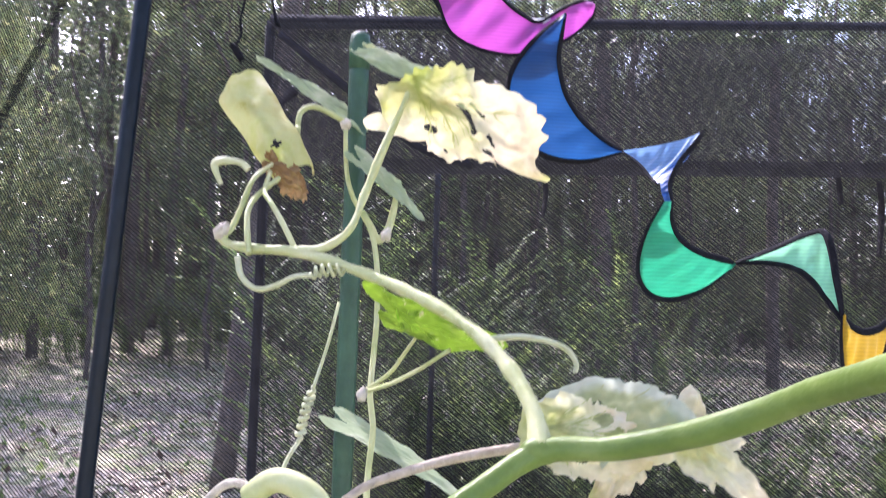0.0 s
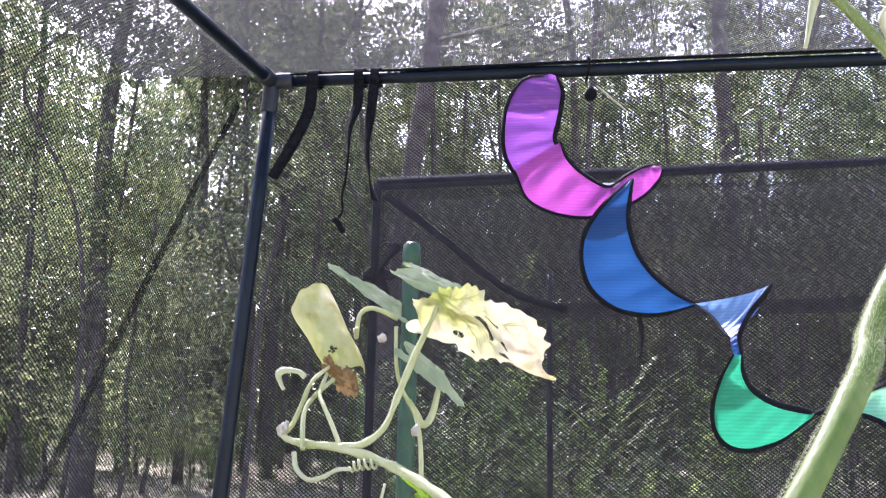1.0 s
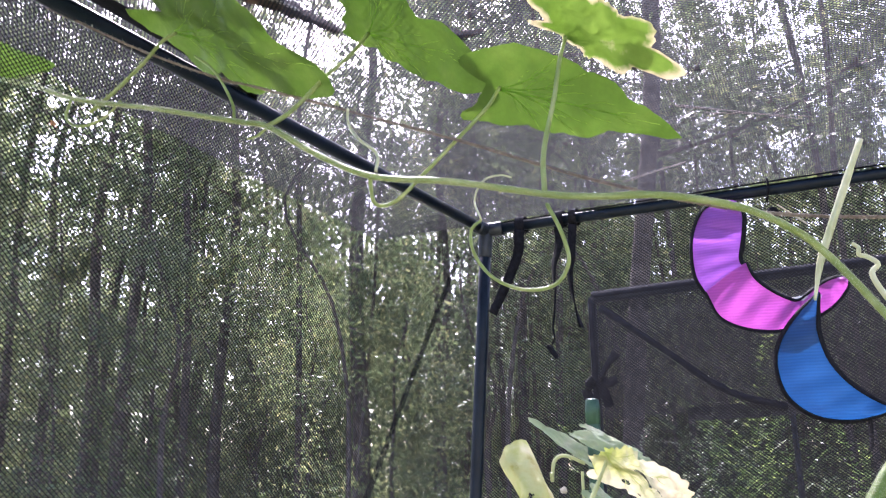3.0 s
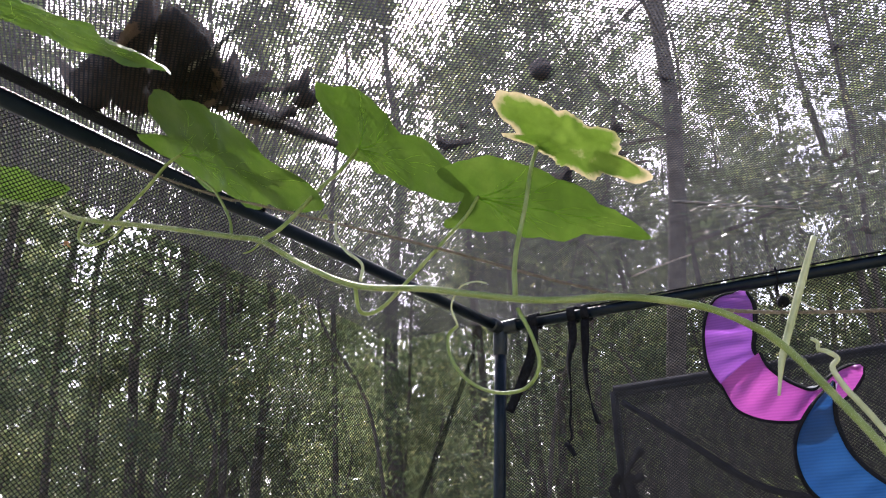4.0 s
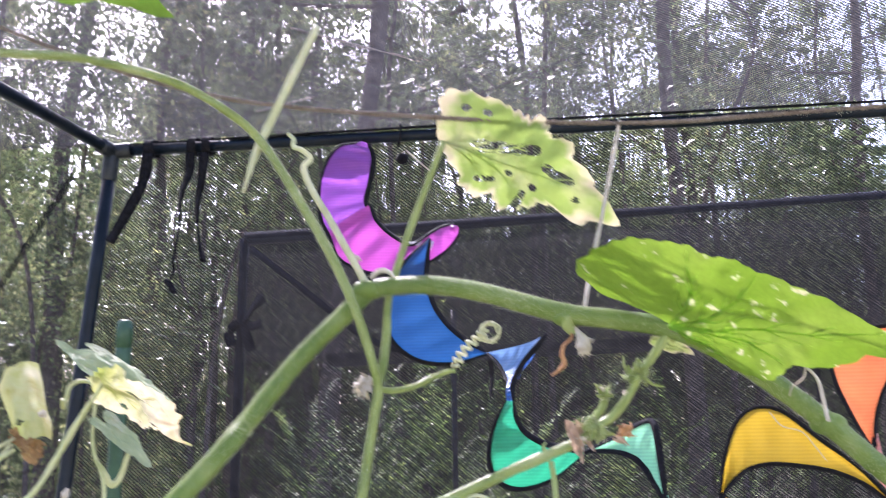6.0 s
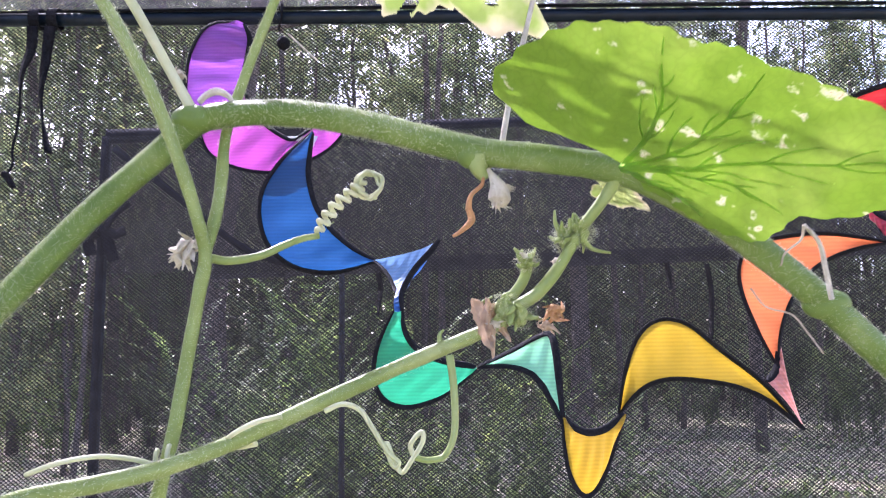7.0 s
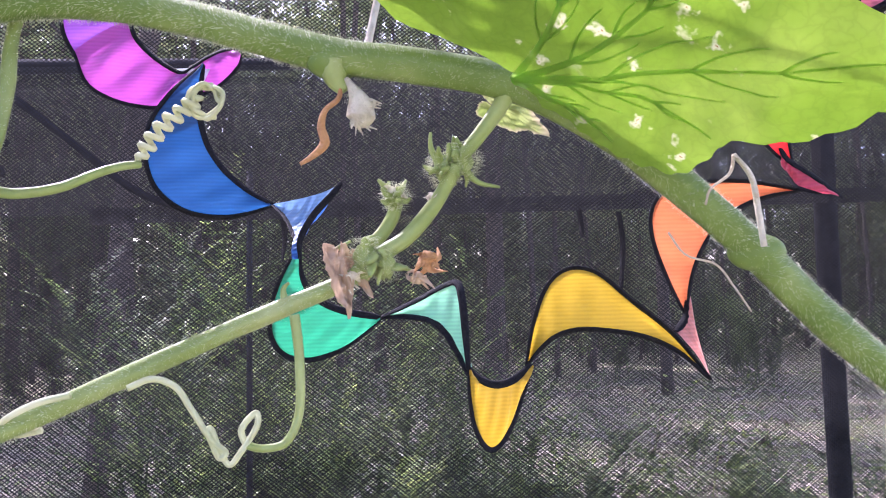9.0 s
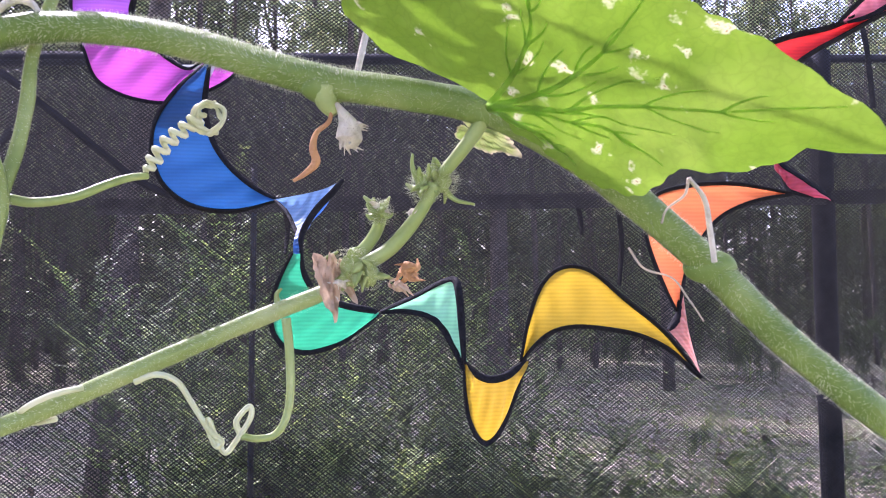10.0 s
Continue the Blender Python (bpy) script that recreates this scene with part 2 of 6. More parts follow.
M_leaf_brown = leafy("browned_leaf", [(0.3, (0.42, 0.34, 0.15)), (0.5, (0.3, 0.18, 0.075)), (0.7, (0.14, 0.075, 0.035))], 30, 0.3, 0.8, bump=0.6)
M_leaf_fade = leafy("fading_leaf", [(0.25, (0.26, 0.33, 0.12)), (0.45, (0.42, 0.44, 0.2)), (0.6, (0.36, 0.43, 0.24)), (0.8, (0.6, 0.55, 0.3))], 40, 0.3, 0.65, bump=0.5)
bleached_rim(M_leaf_fade, (0.5, 0.54, 0.38), 0.7)
M_leaf_grey = leafy("greyish_leaf", [(0.25, (0.24, 0.33, 0.16)), (0.55, (0.37, 0.44, 0.25)), (0.75, (0.54, 0.55, 0.38)), (0.9, (0.48, 0.4, 0.21))], 38, 0.3, 0.65, bump=0.5)
M_vein = leafy("vein", [(0.3, (0.4, 0.6, 0.12)), (0.7, (0.48, 0.68, 0.17))], 50, 0.9, 0.5)
M_litter = surface("dead_leaf", [(0.25, (0.045, 0.028, 0.02)), (0.75, (0.14, 0.085, 0.06))], 90, 0.8, 0.0, 0.6)
M_bark = surface("bark", [(0.25, (0.035, 0.026, 0.02)), (0.5, (0.085, 0.067, 0.053)), (0.8, (0.18, 0.148, 0.12))], 9, 0.92, 0.0, 1.0, 22, 0.05)
M_foliage = leafy("foliage", [(0.1, (0.062, 0.086, 0.042)), (0.4, (0.11, 0.148, 0.066)), (0.7, (0.175, 0.215, 0.09)), (0.95, (0.3, 0.3, 0.13))], 3.0, 0.55, 0.3, island=0.6, bump=0.0)
M_shrub = leafy("shrub_leaf", [(0.1, (0.04, 0.068, 0.022)), (0.5, (0.1, 0.16, 0.045)), (0.95, (0.34, 0.42, 0.12))], 3.0, 0.5, 0.5, island=0.6, bump=0.0)
M_ground = surface("forest_floor", [(0.3, (0.1, 0.085, 0.06)), (0.44, (0.29, 0.255, 0.19)), (0.55, (0.14, 0.165, 0.06)), (0.7, (0.42, 0.38, 0.29))], 1.7, 0.95, 0.0, 1.0, 14, 0.05, 9.0)


# ---- builders ----
def part(name, bm, material, parent=None, label="", smooth=True):
    """Links a bmesh as one mesh object under a thing or a part."""
    me = bpy.data.meshes.new(name)
    bm.to_mesh(me)
    bm.free()
    return mesh_part(name, me, material, parent, label, smooth)


def mesh_part(name, me, material, parent=None, label="", smooth=True):
    me.materials.append(material)
    if smooth:
        me.shade_smooth()
    ob = new(name, me)
    if parent is not None:
        ob.parent = parent
        ob.matrix_parent_inverse = parent.matrix_world.inverted() if parent.parent is None else Matrix.Identity(4)
    if label:
        tagged(ob, label)
    return ob


def thing(name, label, category, group="", kind="", at=(0, 0, 0)):
    ob = new(name)
    ob.empty_display_size = 0.02
    ob.location = at
    bpy.context.view_layer.update()
    return tagged(ob, label, category, group, kind)


def spline(pts, steps=8):
    """A smooth line through control points (Catmull-Rom)."""
    p = [Vector(q) for q in pts]
    p = [p[0] * 2 - p[1]] + p + [p[-1] * 2 - p[-2]]
    out = []
    for i in range(1, len(p) - 2):
        a, b, c, d = p[i - 1:i + 3]
        for k in range(steps):
            s = k / steps
            out.append(0.5 * (2 * b + (c - a) * s + (2 * a - 5 * b + 4 * c - d) * s * s + (3 * b - a - 3 * c + d) * s ** 3))
    out.append(p[-2])
    return out


def radii_along(radii, n):
    if not isinstance(radii, (tuple, list)):
        return [radii] * n
    return [float(v) for v in np.interp(np.linspace(0, 1, n), np.linspace(0, 1, len(radii)), radii)]


def add_tube(bm, line, radii, sides=8, flat=1.0, ridge=0.0, caps=True, lump=0.0, seed=0):
    """A tube along a line. flat squashes it across, ridge raises ribs along it, lump makes its thickness uneven."""
    n = len(line)
    rad = radii_along(radii, n)
    rings, side = [], None
    for i in range(n):
        d = (line[min(i + 1, n - 1)] - line[max(i - 1, 0)])
        d = d.normalized() if d.length > 1e-9 else Vector((0, 0, 1))
        if side is None:
            side = d.orthogonal().normalized()
        side = (side - d * side.dot(d))
        side = side.normalized() if side.length > 1e-6 else d.orthogonal().normalized()
        up = d.cross(side)
        r = rad[i] * (1 + lump * noise.noise(line[i] * 90 + Vector((seed, 0, 0))))
        ring = []
        for k in range(sides):
            a = 2 * math.pi * k / sides
            rr = r * (1 + ridge * math.cos(a * 5))
            ring.append(bm.verts.new(line[i] + side * (math.cos(a) * rr) + up * (math.sin(a) * rr * flat)))
        rings.append(ring)
    for a, b in zip(rings, rings[1:]):
        for k in range(sides):
            bm.faces.new((a[k], a[(k + 1) % sides], b[(k + 1) % sides], b[k]))
    if caps:
        bm.faces.new(rings[0][::-1])
        bm.faces.new(rings[-1])


def tube(name, pts, radii, material, parent, label="", sides=10, steps=8, **more):
    bm = bmesh.new()
    add_tube(bm, spline(pts, steps), radii, sides, **more)
    return part(name, bm, material, parent, label)


def bristles(pts, radii, parent, per_metre=2600, length=0.0013, seed=1, hair=0.00012):
    """Fine stiff hairs standing off a stem."""
    rnd = random.Random(seed)
    line = spline(pts, 12)
    rad = radii_along(radii, len(line))
    verts, faces = [], []
    for i in range(len(line) - 1):
        d = line[i + 1] - line[i]
        for _ in range(max(1, int(d.length * per_metre))):
            s = rnd.random()
            o = Vector((rnd.gauss(0, 1), rnd.gauss(0, 1), rnd.gauss(0, 1)))
            o = o - o.project(d)
            if o.length < 1e-6:
                continue
            o.normalize()
            w = o.cross(d).normalized() * hair
            b = line[i] + d * s + o * rad[i] * 0.96
            tip = b + o * length * rnd.uniform(0.5, 1.3) + d.normalized() * rnd.uniform(-0.0004, 0.0004)
            k = len(verts)
            verts += [b - w, b + w, tip]
            faces.append((k, k + 1, k + 2))
    me = bpy.data.meshes.new("bristles")
    me.from_pydata(verts, [], faces)
    return mesh_part("bristles", me, M_hair, parent, smooth=False)


def leaf_frame(joint, tip, normal):
    j, x = Vector(joint), Vector(tip) - Vector(joint)
    x = x.normalized()
    z = Vector(normal)
    z = (z - x * z.dot(x)).normalized()
    y = z.cross(x)
    m = Matrix((x, y, z)).transposed().to_4x4()
    m.translation = j
    return m


def off_line(u, v, h):
    """The distance of (u, v) from the line between a slot's two ends."""
    a, b, q = Vector(h[0:2]), Vector(h[2:4]), Vector((u, v))
    f = max(0.0, min(1.0, (q - a).dot(b - a) / (b - a).length_squared))
    return (q - a - (b - a) * f).length


def leaf(parent, joint, tip, normal, material, width=1.0, fold=0.0, droop=0.0, curl=0.0, wrinkle=0.02, lobes=0.16, teeth=0.035, holes=(), back=0.35,
         ragged=0.0, lower=1.0, seed=0, vein=0.0006, name="blade", label="", rings=16, spokes=130, outline=None, centre=(0, 0), pleat=0.0):
    """A lobed leaf blade with toothed edge. outline: (degrees from the tip, reach in leaf lengths) about centre, in place of the plain lobed form. fold bends both halves up, droop bends the tip down, curl rolls the edges; holes: (u, v, radius), or slots (u, v, u, v, half width), in leaf lengths."""
    size = (Vector(tip) - Vector(joint)).length
    m = leaf_frame(joint, tip, normal)

    if outline:
        oa = np.radians([outline[-1][0] - 360] + [p[0] for p in outline] + [outline[0][0] + 360])
        orr = [outline[-1][1]] + [p[1] for p in outline] + [outline[0][1]]

    def rim(a):
        c = math.cos(a)
        base = 0.5 + 0.5 * max(0, c) ** 1.6 + 0.22 * math.sin(a) ** 2 - (0.5 - back) * max(0, -c) ** 2
        base *= 1 - 0.75 * max(0, (abs(a) - 2.75) / 0.4) ** 1.2
        lob = max(0, math.cos(a * 3.3)) ** 2 if abs(a) < 2.6 else 0
        edge = abs(((a * 9.0 / math.pi * 2) % 1) - 0.5) * 2
        if outline:
            base = sum(float(np.interp(a + o, oa, orr)) for o in (-0.022, 0, 0.022)) / 3
            base, lob = base * 1.03, 1 / 1.3
        rag = noise.noise(Vector((math.cos(a) * 3 + seed * 7, math.sin(a) * 3, 0))) * ragged + noise.noise(Vector((math.cos(a) * 9 + seed, math.sin(a) * 9, 4))) * ragged * 0.6
        return size * max(0.08, base * (1 - lobes + lobes * lob * 1.3) * (1 - teeth + teeth * edge) + rag)

    def shape(u, v):
        s = u / size
        q = v / size
        z = fold * abs(v) * width + -droop * size * s * abs(s) + curl * size * (q * q) * 2 * width
        z += wrinkle * size * noise.noise(Vector((s * 4 + seed, q * 4, seed))) + wrinkle * 0.5 * size * noise.noise(Vector((s * 11, q * 11, seed + 5)))
        z += pleat * size * math.cos(math.atan2(v, u + 1e-9) * 7.5) * min(math.hypot(s, q), 0.6)
        return m @ Vector((u, v * width * (1 if v > 0 else lower), z))

    bm = bmesh.new()
    grid = []
    for i in range(rings + 1):
        f = (i / rings) ** 0.8
        row = []
        for k in range(spokes):
            a = -math.pi + 2 * math.pi * (k + 0.5) / spokes
            r = rim(a) * f
            row.append((centre[0] * size + r * math.cos(a), centre[1] * size + r * math.sin(a)))
        grid.append(row)
    made, spot, depth = {}, {}, {}

    def vert(i, k):
        key = (i, k) if i else (0, 0)
        if key not in made:
            made[key] = bm.verts.new(shape(*grid[i][k]))
            spot[made[key]] = (grid[i][k][0] / size, grid[i][k][1] / size)
            depth[made[key]] = (i / rings) ** 0.8
        return made[key]

    for i in range(rings):
        for k in range(spokes if outline else spokes - 1):
            k2 = (k + 1) % spokes
            u = (grid[i][k][0] + grid[i + 1][k2][0]) / 2 / size
            v = (grid[i][k][1] + grid[i + 1][k2][1]) / 2 / size
            wob = 1 + 0.5 * noise.noise(Vector((u * 14, v * 14, seed)))
            if any(((u - h[0]) / 1.5) ** 2 + (v - h[1]) ** 2 < (h[2] * wob) ** 2 for h in holes if len(h) == 3) or any(off_line(u, v, h) < h[4] * wob for h in holes if len(h) == 5):
                continue
            vs = [vert(i, k), vert(i + 1, k), vert(i + 1, k2)] + ([vert(i, k2)] if i else [])
            if len(set(vs)) == len(vs):
                bm.faces.new(vs)
    flat, edge = bm.loops.layers.uv.new("blade"), bm.loops.layers.uv.new("edge")
    for face in bm.faces:
        for corner in face.loops:
            corner[flat].uv, corner[edge].uv = spot[corner.vert], (depth[corner.vert], 0)
    blade = part(name, bm, material, parent, label)
    if vein:
        bm = bmesh.new()
        c0 = (centre[0] * size, centre[1] * size)
        up = m.to_3x3() @ Vector((0, 0, 1))

        def ridge(line, w0, w1):
            rows = []
            for k, (u, v) in enumerate(line):
                p, q = line[max(0, k - 1)], line[min(len(line) - 1, k + 1)]
                d = math.hypot(q[0] - p[0], q[1] - p[1]) or 1
                w = w0 + (w1 - w0) * k / (len(line) - 1)
                nx, ny = -(q[1] - p[1]) / d * w, (q[0] - p[0]) / d * w
                rows.append([bm.verts.new(shape(u + nx * s, v + ny * s) + up * h) for s, h in ((-1, 0.00006), (-0.4, w * 0.35), (0.4, w * 0.35), (1, 0.00006))])
            for a, b in zip(rows, rows[1:]):
                for k in range(3):
                    bm.faces.new((a[k], a[k + 1], b[k + 1], b[k]))

        for a in (0, 0.95, -0.95, 1.8, -1.8):
            tip2 = (c0[0] + rim(a) * 0.92 * math.cos(a), c0[1] + rim(a) * 0.92 * math.sin(a))
            reach = math.hypot(*tip2)
            if reach < size * 0.2:
                continue
            bow = (tip2[1] * 0.1, -tip2[0] * 0.1) if a > 0 else (-tip2[1] * 0.1, tip2[0] * 0.1)
            ends = [(tip2[0] * s + bow[0] * math.sin(3.14 * s) * (a != 0), tip2[1] * s + bow[1] * math.sin(3.14 * s) * (a != 0)) for s in [i / 14 for i in range(15)]]
            ridge(ends, vein * 1.7, vein * 0.4)
            al0 = math.atan2(tip2[1], tip2[0])
            for j in (4, 7, 10):
                for sg in (-1, 1):
                    b = ends[j]
                    al = al0 + sg * 0.62
                    ln = reach * 0.34 * (1.2 - j / 12)
                    side = [(b[0] + ln * s * math.cos(al - sg * 0.3 * s), b[1] + ln * s * math.sin(al - sg * 0.3 * s)) for s in [i / 6 for i in range(7)]]
                    if all(math.hypot(e[0] - c0[0], e[1] - c0[1]) < rim(math.atan2(e[1] - c0[1], e[0] - c0[0])) * 0.95 for e in side):
                        ridge(side, vein * 0.8, vein * 0.3)
        part("vein_network", bm, M_vein if material in (M_leaf, M_leaf_plain) else material, blade)
    return blade


# ---- ground ----
def ground_height(x, y):
    return 0.05 * noise.noise(Vector((x * 0.3, y * 0.3, 0))) + 0.02 * noise.noise(Vector((x * 1.7, y * 1.7, 3))) - 0.05


bm = bmesh.new()
lines = [-400, -150, -70, -40] + [-30 + i * 0.75 for i in range(81)] + [40, 70, 150, 400]
grid = [[bm.verts.new((x, y + 15, ground_height(x, y + 15))) for x in lines] for y in lines]
for i in range(len(lines) - 1):
    for k in range(len(lines) - 1):
        bm.faces.new((grid[i][k], grid[i][k + 1], grid[i + 1][k + 1], grid[i + 1][k]))
tagged(part("ground", bm, M_ground), "bare forest floor of pale soil, litter and thin grass", "ground", kind="structure")


# ---- net shelter: pipes and panels ----
def rounded_pipe(name, a, b, r, material, parent, label=""):
    bm = bmesh.new()
    a, b = Vector(a), Vector(b)
    d = (b - a).normalized()
    bend = d.orthogonal().normalized() * 0.003
    line = [a + (b - a) * (i / 12) + bend * math.sin(math.pi * i / 12) for i in range(13)]
    add_tube(bm, [a - d * 0.0, *line[1:-1], b], r, 16)
    return part(name, bm, material, parent, label)


def net_panel(name, origin, u, v, width, height, parent, angle=38, pitch=0.0028, thick=0.00078, sag=0.0, seed=0, label="", material=None):
    """A panel of knitted net: two families of crossing threads, in short straight pieces that follow a slightly slack sheet."""
    o, u, v = Vector(origin), Vector(u).normalized(), Vector(v).normalized()
    n = u.cross(v)
    verts, faces = [], []
    for fam, sign in enumerate((1, -1)):
        ca, sa = math.cos(radians(angle)), math.sin(radians(angle)) * sign
        cross_u, cross_v = -sa, ca
        corners = [a * cross_u + b * cross_v for a in (0, width) for b in (0, height)]
        lo, hi = min(corners), max(corners)
        for q in range(int((hi - lo) / pitch)):
            c = lo + (q + 0.5) * pitch
            t0, t1 = -1e9, 1e9
            for p0, dd, top in ((c * cross_u, ca, width), (c * cross_v, sa, height)):
                e0, e1 = sorted(((0 - p0) / dd, (top - p0) / dd))
                t0, t1 = max(t0, e0), min(t1, e1)
            if t1 - t0 < 0.004:
                continue
            k = max(1, math.ceil((t1 - t0) / 0.07))
            base = len(verts)
            for i in range(k + 1):
                s = t0 + (t1 - t0) * i / k
                a, b = c * cross_u + ca * s, c * cross_v + sa * s
                edge = min(a, width - a, b, height - b)
                out = sag * (1 - math.exp(-max(edge, 0) * 6)) * (1 + 0.5 * noise.noise(Vector((a * 2, b * 2, seed)))) + 0.0012 * noise.noise(Vector((a * 9, b * 9, seed + 2)))
                p = o + u * a + v * b + n * (out + fam * 0.0003)
                w = (u * cross_u + v * cross_v) * (thick / 2)
                verts += [p - w, p + w]
            faces += [(base + 2 * i, base + 2 * i + 1, base + 2 * i + 3, base + 2 * i + 2) for i in range(k)]
    me = bpy.data.meshes.new(name)
    me.from_pydata(verts, [], faces)
    ob = mesh_part(name, me, material or M_thread, parent, label, smooth=False)
    return tagged(ob, kind="stuff")


def ribbon_strip(name, pts, width, across, material, parent, label="", thick=0.0016, twist=0.0, steps=8):
    """Flat webbing or hem along a line, with thickness."""
    bm = bmesh.new()
    line = spline(pts, steps)
    w0 = Vector(across).normalized()
    rows = []
    for i, p in enumerate(line):
        d = (line[min(i + 1, len(line) - 1)] - line[max(i - 1, 0)]).normalized()
        w = (Matrix.Rotation(twist * i / len(line), 3, d) @ w0)
        w = (w - d * w.dot(d)).normalized()
        h = d.cross(w) * thick / 2
        k = w * width / 2 * (1 + 0.12 * noise.noise(p * 40))
        rows.append([bm.verts.new(p + x) for x in (-k - h, k - h, k + h, -k + h)])
    for a, b in zip(rows, rows[1:]):
        for k in range(4):
            bm.faces.new((a[k], a[(k + 1) % 4], b[(k + 1) % 4], b[k]))
    bm.faces.new(rows[0][::-1])
    bm.faces.new(rows[-1])
    return part(name, bm, material, parent, label)


CX, CY, CZ = -0.428, 1.035, 1.82          # the back left corner of the shelter
RX, FY = 1.95, -1.5                        # its right side and front
LX = CX - 0.079 * (CY - FY)                # the left side runs a little outwards
R = 0.0082
shelter = thing("net_shelter", "dark pipe-framed garden shelter with black mesh net walls and roof", "net shelter")
foot = (-0.55, CY, -0.03)
rounded_pipe("post", (CX, CY, CZ - 0.01), foot, 0.0095, M_pipe, shelter)
rounded_pipe("post", (RX, CY, CZ - 0.03), (RX + 0.05, CY, -0.03), 0.0095, M_pipe, shelter)
rounded_pipe("post", (LX, FY, CZ), (LX - 0.08, FY, -0.03), 0.0095, M_pipe, shelter)
rounded_pipe("post", (RX, FY, CZ - 0.03), (RX, FY, -0.03), 0.0095, M_pipe, shelter)
rounded_pipe("roof_rail", (CX, CY, CZ), (RX, CY, CZ - 0.012), R, M_pipe, shelter)
rounded_pipe("roof_rail", (CX, CY, CZ), (LX, FY, CZ), R, M_pipe, shelter)
rounded_pipe("roof_rail", (RX, CY, CZ - 0.012), (RX, FY, CZ - 0.02), R, M_pipe, shelter)
rounded_pipe("roof_rail", (LX, FY, CZ), (RX, FY, CZ - 0.02), R, M_pipe, shelter)
# a slanting doubled band in the side net
seam_a, seam_b = Vector((-0.4454, 0.9796, 1.7644)), Vector((-0.4677, 0.6969, 1.3475))
seam_u = (seam_b - seam_a).normalized()
net_panel("net_band", seam_a + Vector((-0.004, 0, 0)), seam_u, seam_u.cross(Vector((1, -0.079, 0))), (seam_b - seam_a).length * 1.6, 0.011, shelter, 30, 0.0016, 0.0007, seed=5, label="doubled dark band of net")
# corner fitting with three sockets
bm = bmesh.new()
c0 = Vector((CX, CY, CZ))
for d, ln in ((Vector((1, 0, 0)), 0.03), (Vector((-0.079, -1, 0)).normalized(), 0.03), (Vector((-0.067, 0, -1)).normalized(), 0.045)):
    add_tube(bm, [c0 - d * 0.008, c0 + d * 0.004, c0 + d * (ln - 0.002), c0 + d * ln], [0.009, 0.0112, 0.0112, 0.0105], 16)
part("corner_fitting", bm, M_joint, shelter, "dark plastic three-way pipe joint")
net_panel("back_net", (CX - 0.121, CY + 0.013, 0.0), (1, 0, 0), (0.067, 0, 1), RX - CX + 0.05, CZ - 0.001, shelter, 38, 0.0035, 0.00105, seed=1)
net_panel("side_net", (LX - 0.135, FY, 0.0), (0.079, 1, 0), (0.067, 0, 1), (CY - FY) * 1.003, CZ - 0.001, shelter, 40, 0.0033, 0.0008, sag=-0.004, seed=2)
net_panel("roof_net", (LX, FY, CZ + 0.012), (1, 0, 0), (0.0, 1, 0), RX - LX, CY - FY, shelter, 40, 0.0036, 0.0015, sag=0.002, seed=3, material=M_thread_haze)
ribbon_strip("hem", [(CX - 0.01, CY + 0.006, CZ + 0.011), (0.3, CY + 0.004, CZ + 0.012), (RX, CY + 0.006, CZ + 0.006)], 0.03, (0, 1, 0.3), M_cloth, shelter, "dark cloth hem of the net")
ribbon_strip("hem", [(CX - 0.05, CY - 0.56, CZ + 0.011), (CX - 0.045, CY - 0.75, CZ + 0.011), (LX + 0.014, FY, CZ + 0.011)], 0.022, (1, 0, -0.2), M_cloth, shelter, "dark cloth hem of the net")

# ---- the second net cage behind, with its own rail, posts and a doubled valance ----
DX, DY, DZ, EX = -0.372, 1.447, 1.778, 1.01
DZ2 = DZ + 0.036
cage = thing("net_cage", "second pipe-framed net cage with a dark doubled valance", "net cage")
rounded_pipe("post", (DX, DY, DZ), (DX, DY, -0.03), 0.0085, M_pipe, cage)
bm = bmesh.new()
add_tube(bm, spline([(EX, DY, 1.83), (EX, DY, 1.2), (EX + 0.01, DY, -0.03)], 10), 0.019, 16)
part("post", bm, M_cloth, cage, "thick cloth-wrapped dark post")
rounded_pipe("rail", (DX, DY, DZ), (2.3, DY, DZ + 0.075), 0.0075, M_pipe, cage)
rounded_pipe("post", (2.3, DY, DZ + 0.075), (2.3, DY, -0.03), 0.0085, M_pipe, cage)
rounded_pipe("post", (-0.09, 2.55, 1.8), (-0.09, 2.55, -0.03), 0.009, M_pipe, cage)
net_panel("front_net", (DX, DY + 0.011, 0.0), (1, 0, 0), (0, 0, 1), 2.3 - DX, DZ - 0.002, cage, 38, 0.0036, 0.0009, seed=7)
net_panel("valance", (DX + 0.004, DY - 0.013, 1.545), (1, 0, 0.022), (0, 0, 1), 2.3 - DX, 0.235, cage, 42, 0.0031, 0.001, sag=0.004, seed=8, label="doubled dark mesh valance", material=M_thread_haze)
net_panel("valance_hem", (DX + 0.17, DY - 0.018, 1.533), (1, 0, 0.022), (0, 0, 1), 2.3 - DX - 0.17, 0.025, cage, 40, 0.0022, 0.0015, sag=0.001, seed=9, label="turned-up dark hem", material=M_thread_haze)
ribbon_strip("brace", [(DX + 0.02, DY - 0.021, DZ - 0.02), (DX + 0.12, DY - 0.022, 1.68), (DX + 0.24, DY - 0.022, 1.585), (DX + 0.34, DY - 0.022, 1.55)], 0.012, (0.5, 0.1, 1), M_cloth, cage, "slanting dark tape")
ribbon_strip("edge_tape", [(DX + 0.002, DY - 0.012, DZ + 0.004), (DX, DY - 0.013, 1.3), (DX + 0.002, DY - 0.012, 0.0)], 0.013, (1, 0, 0), M_cloth, cage, "dark edge tape")
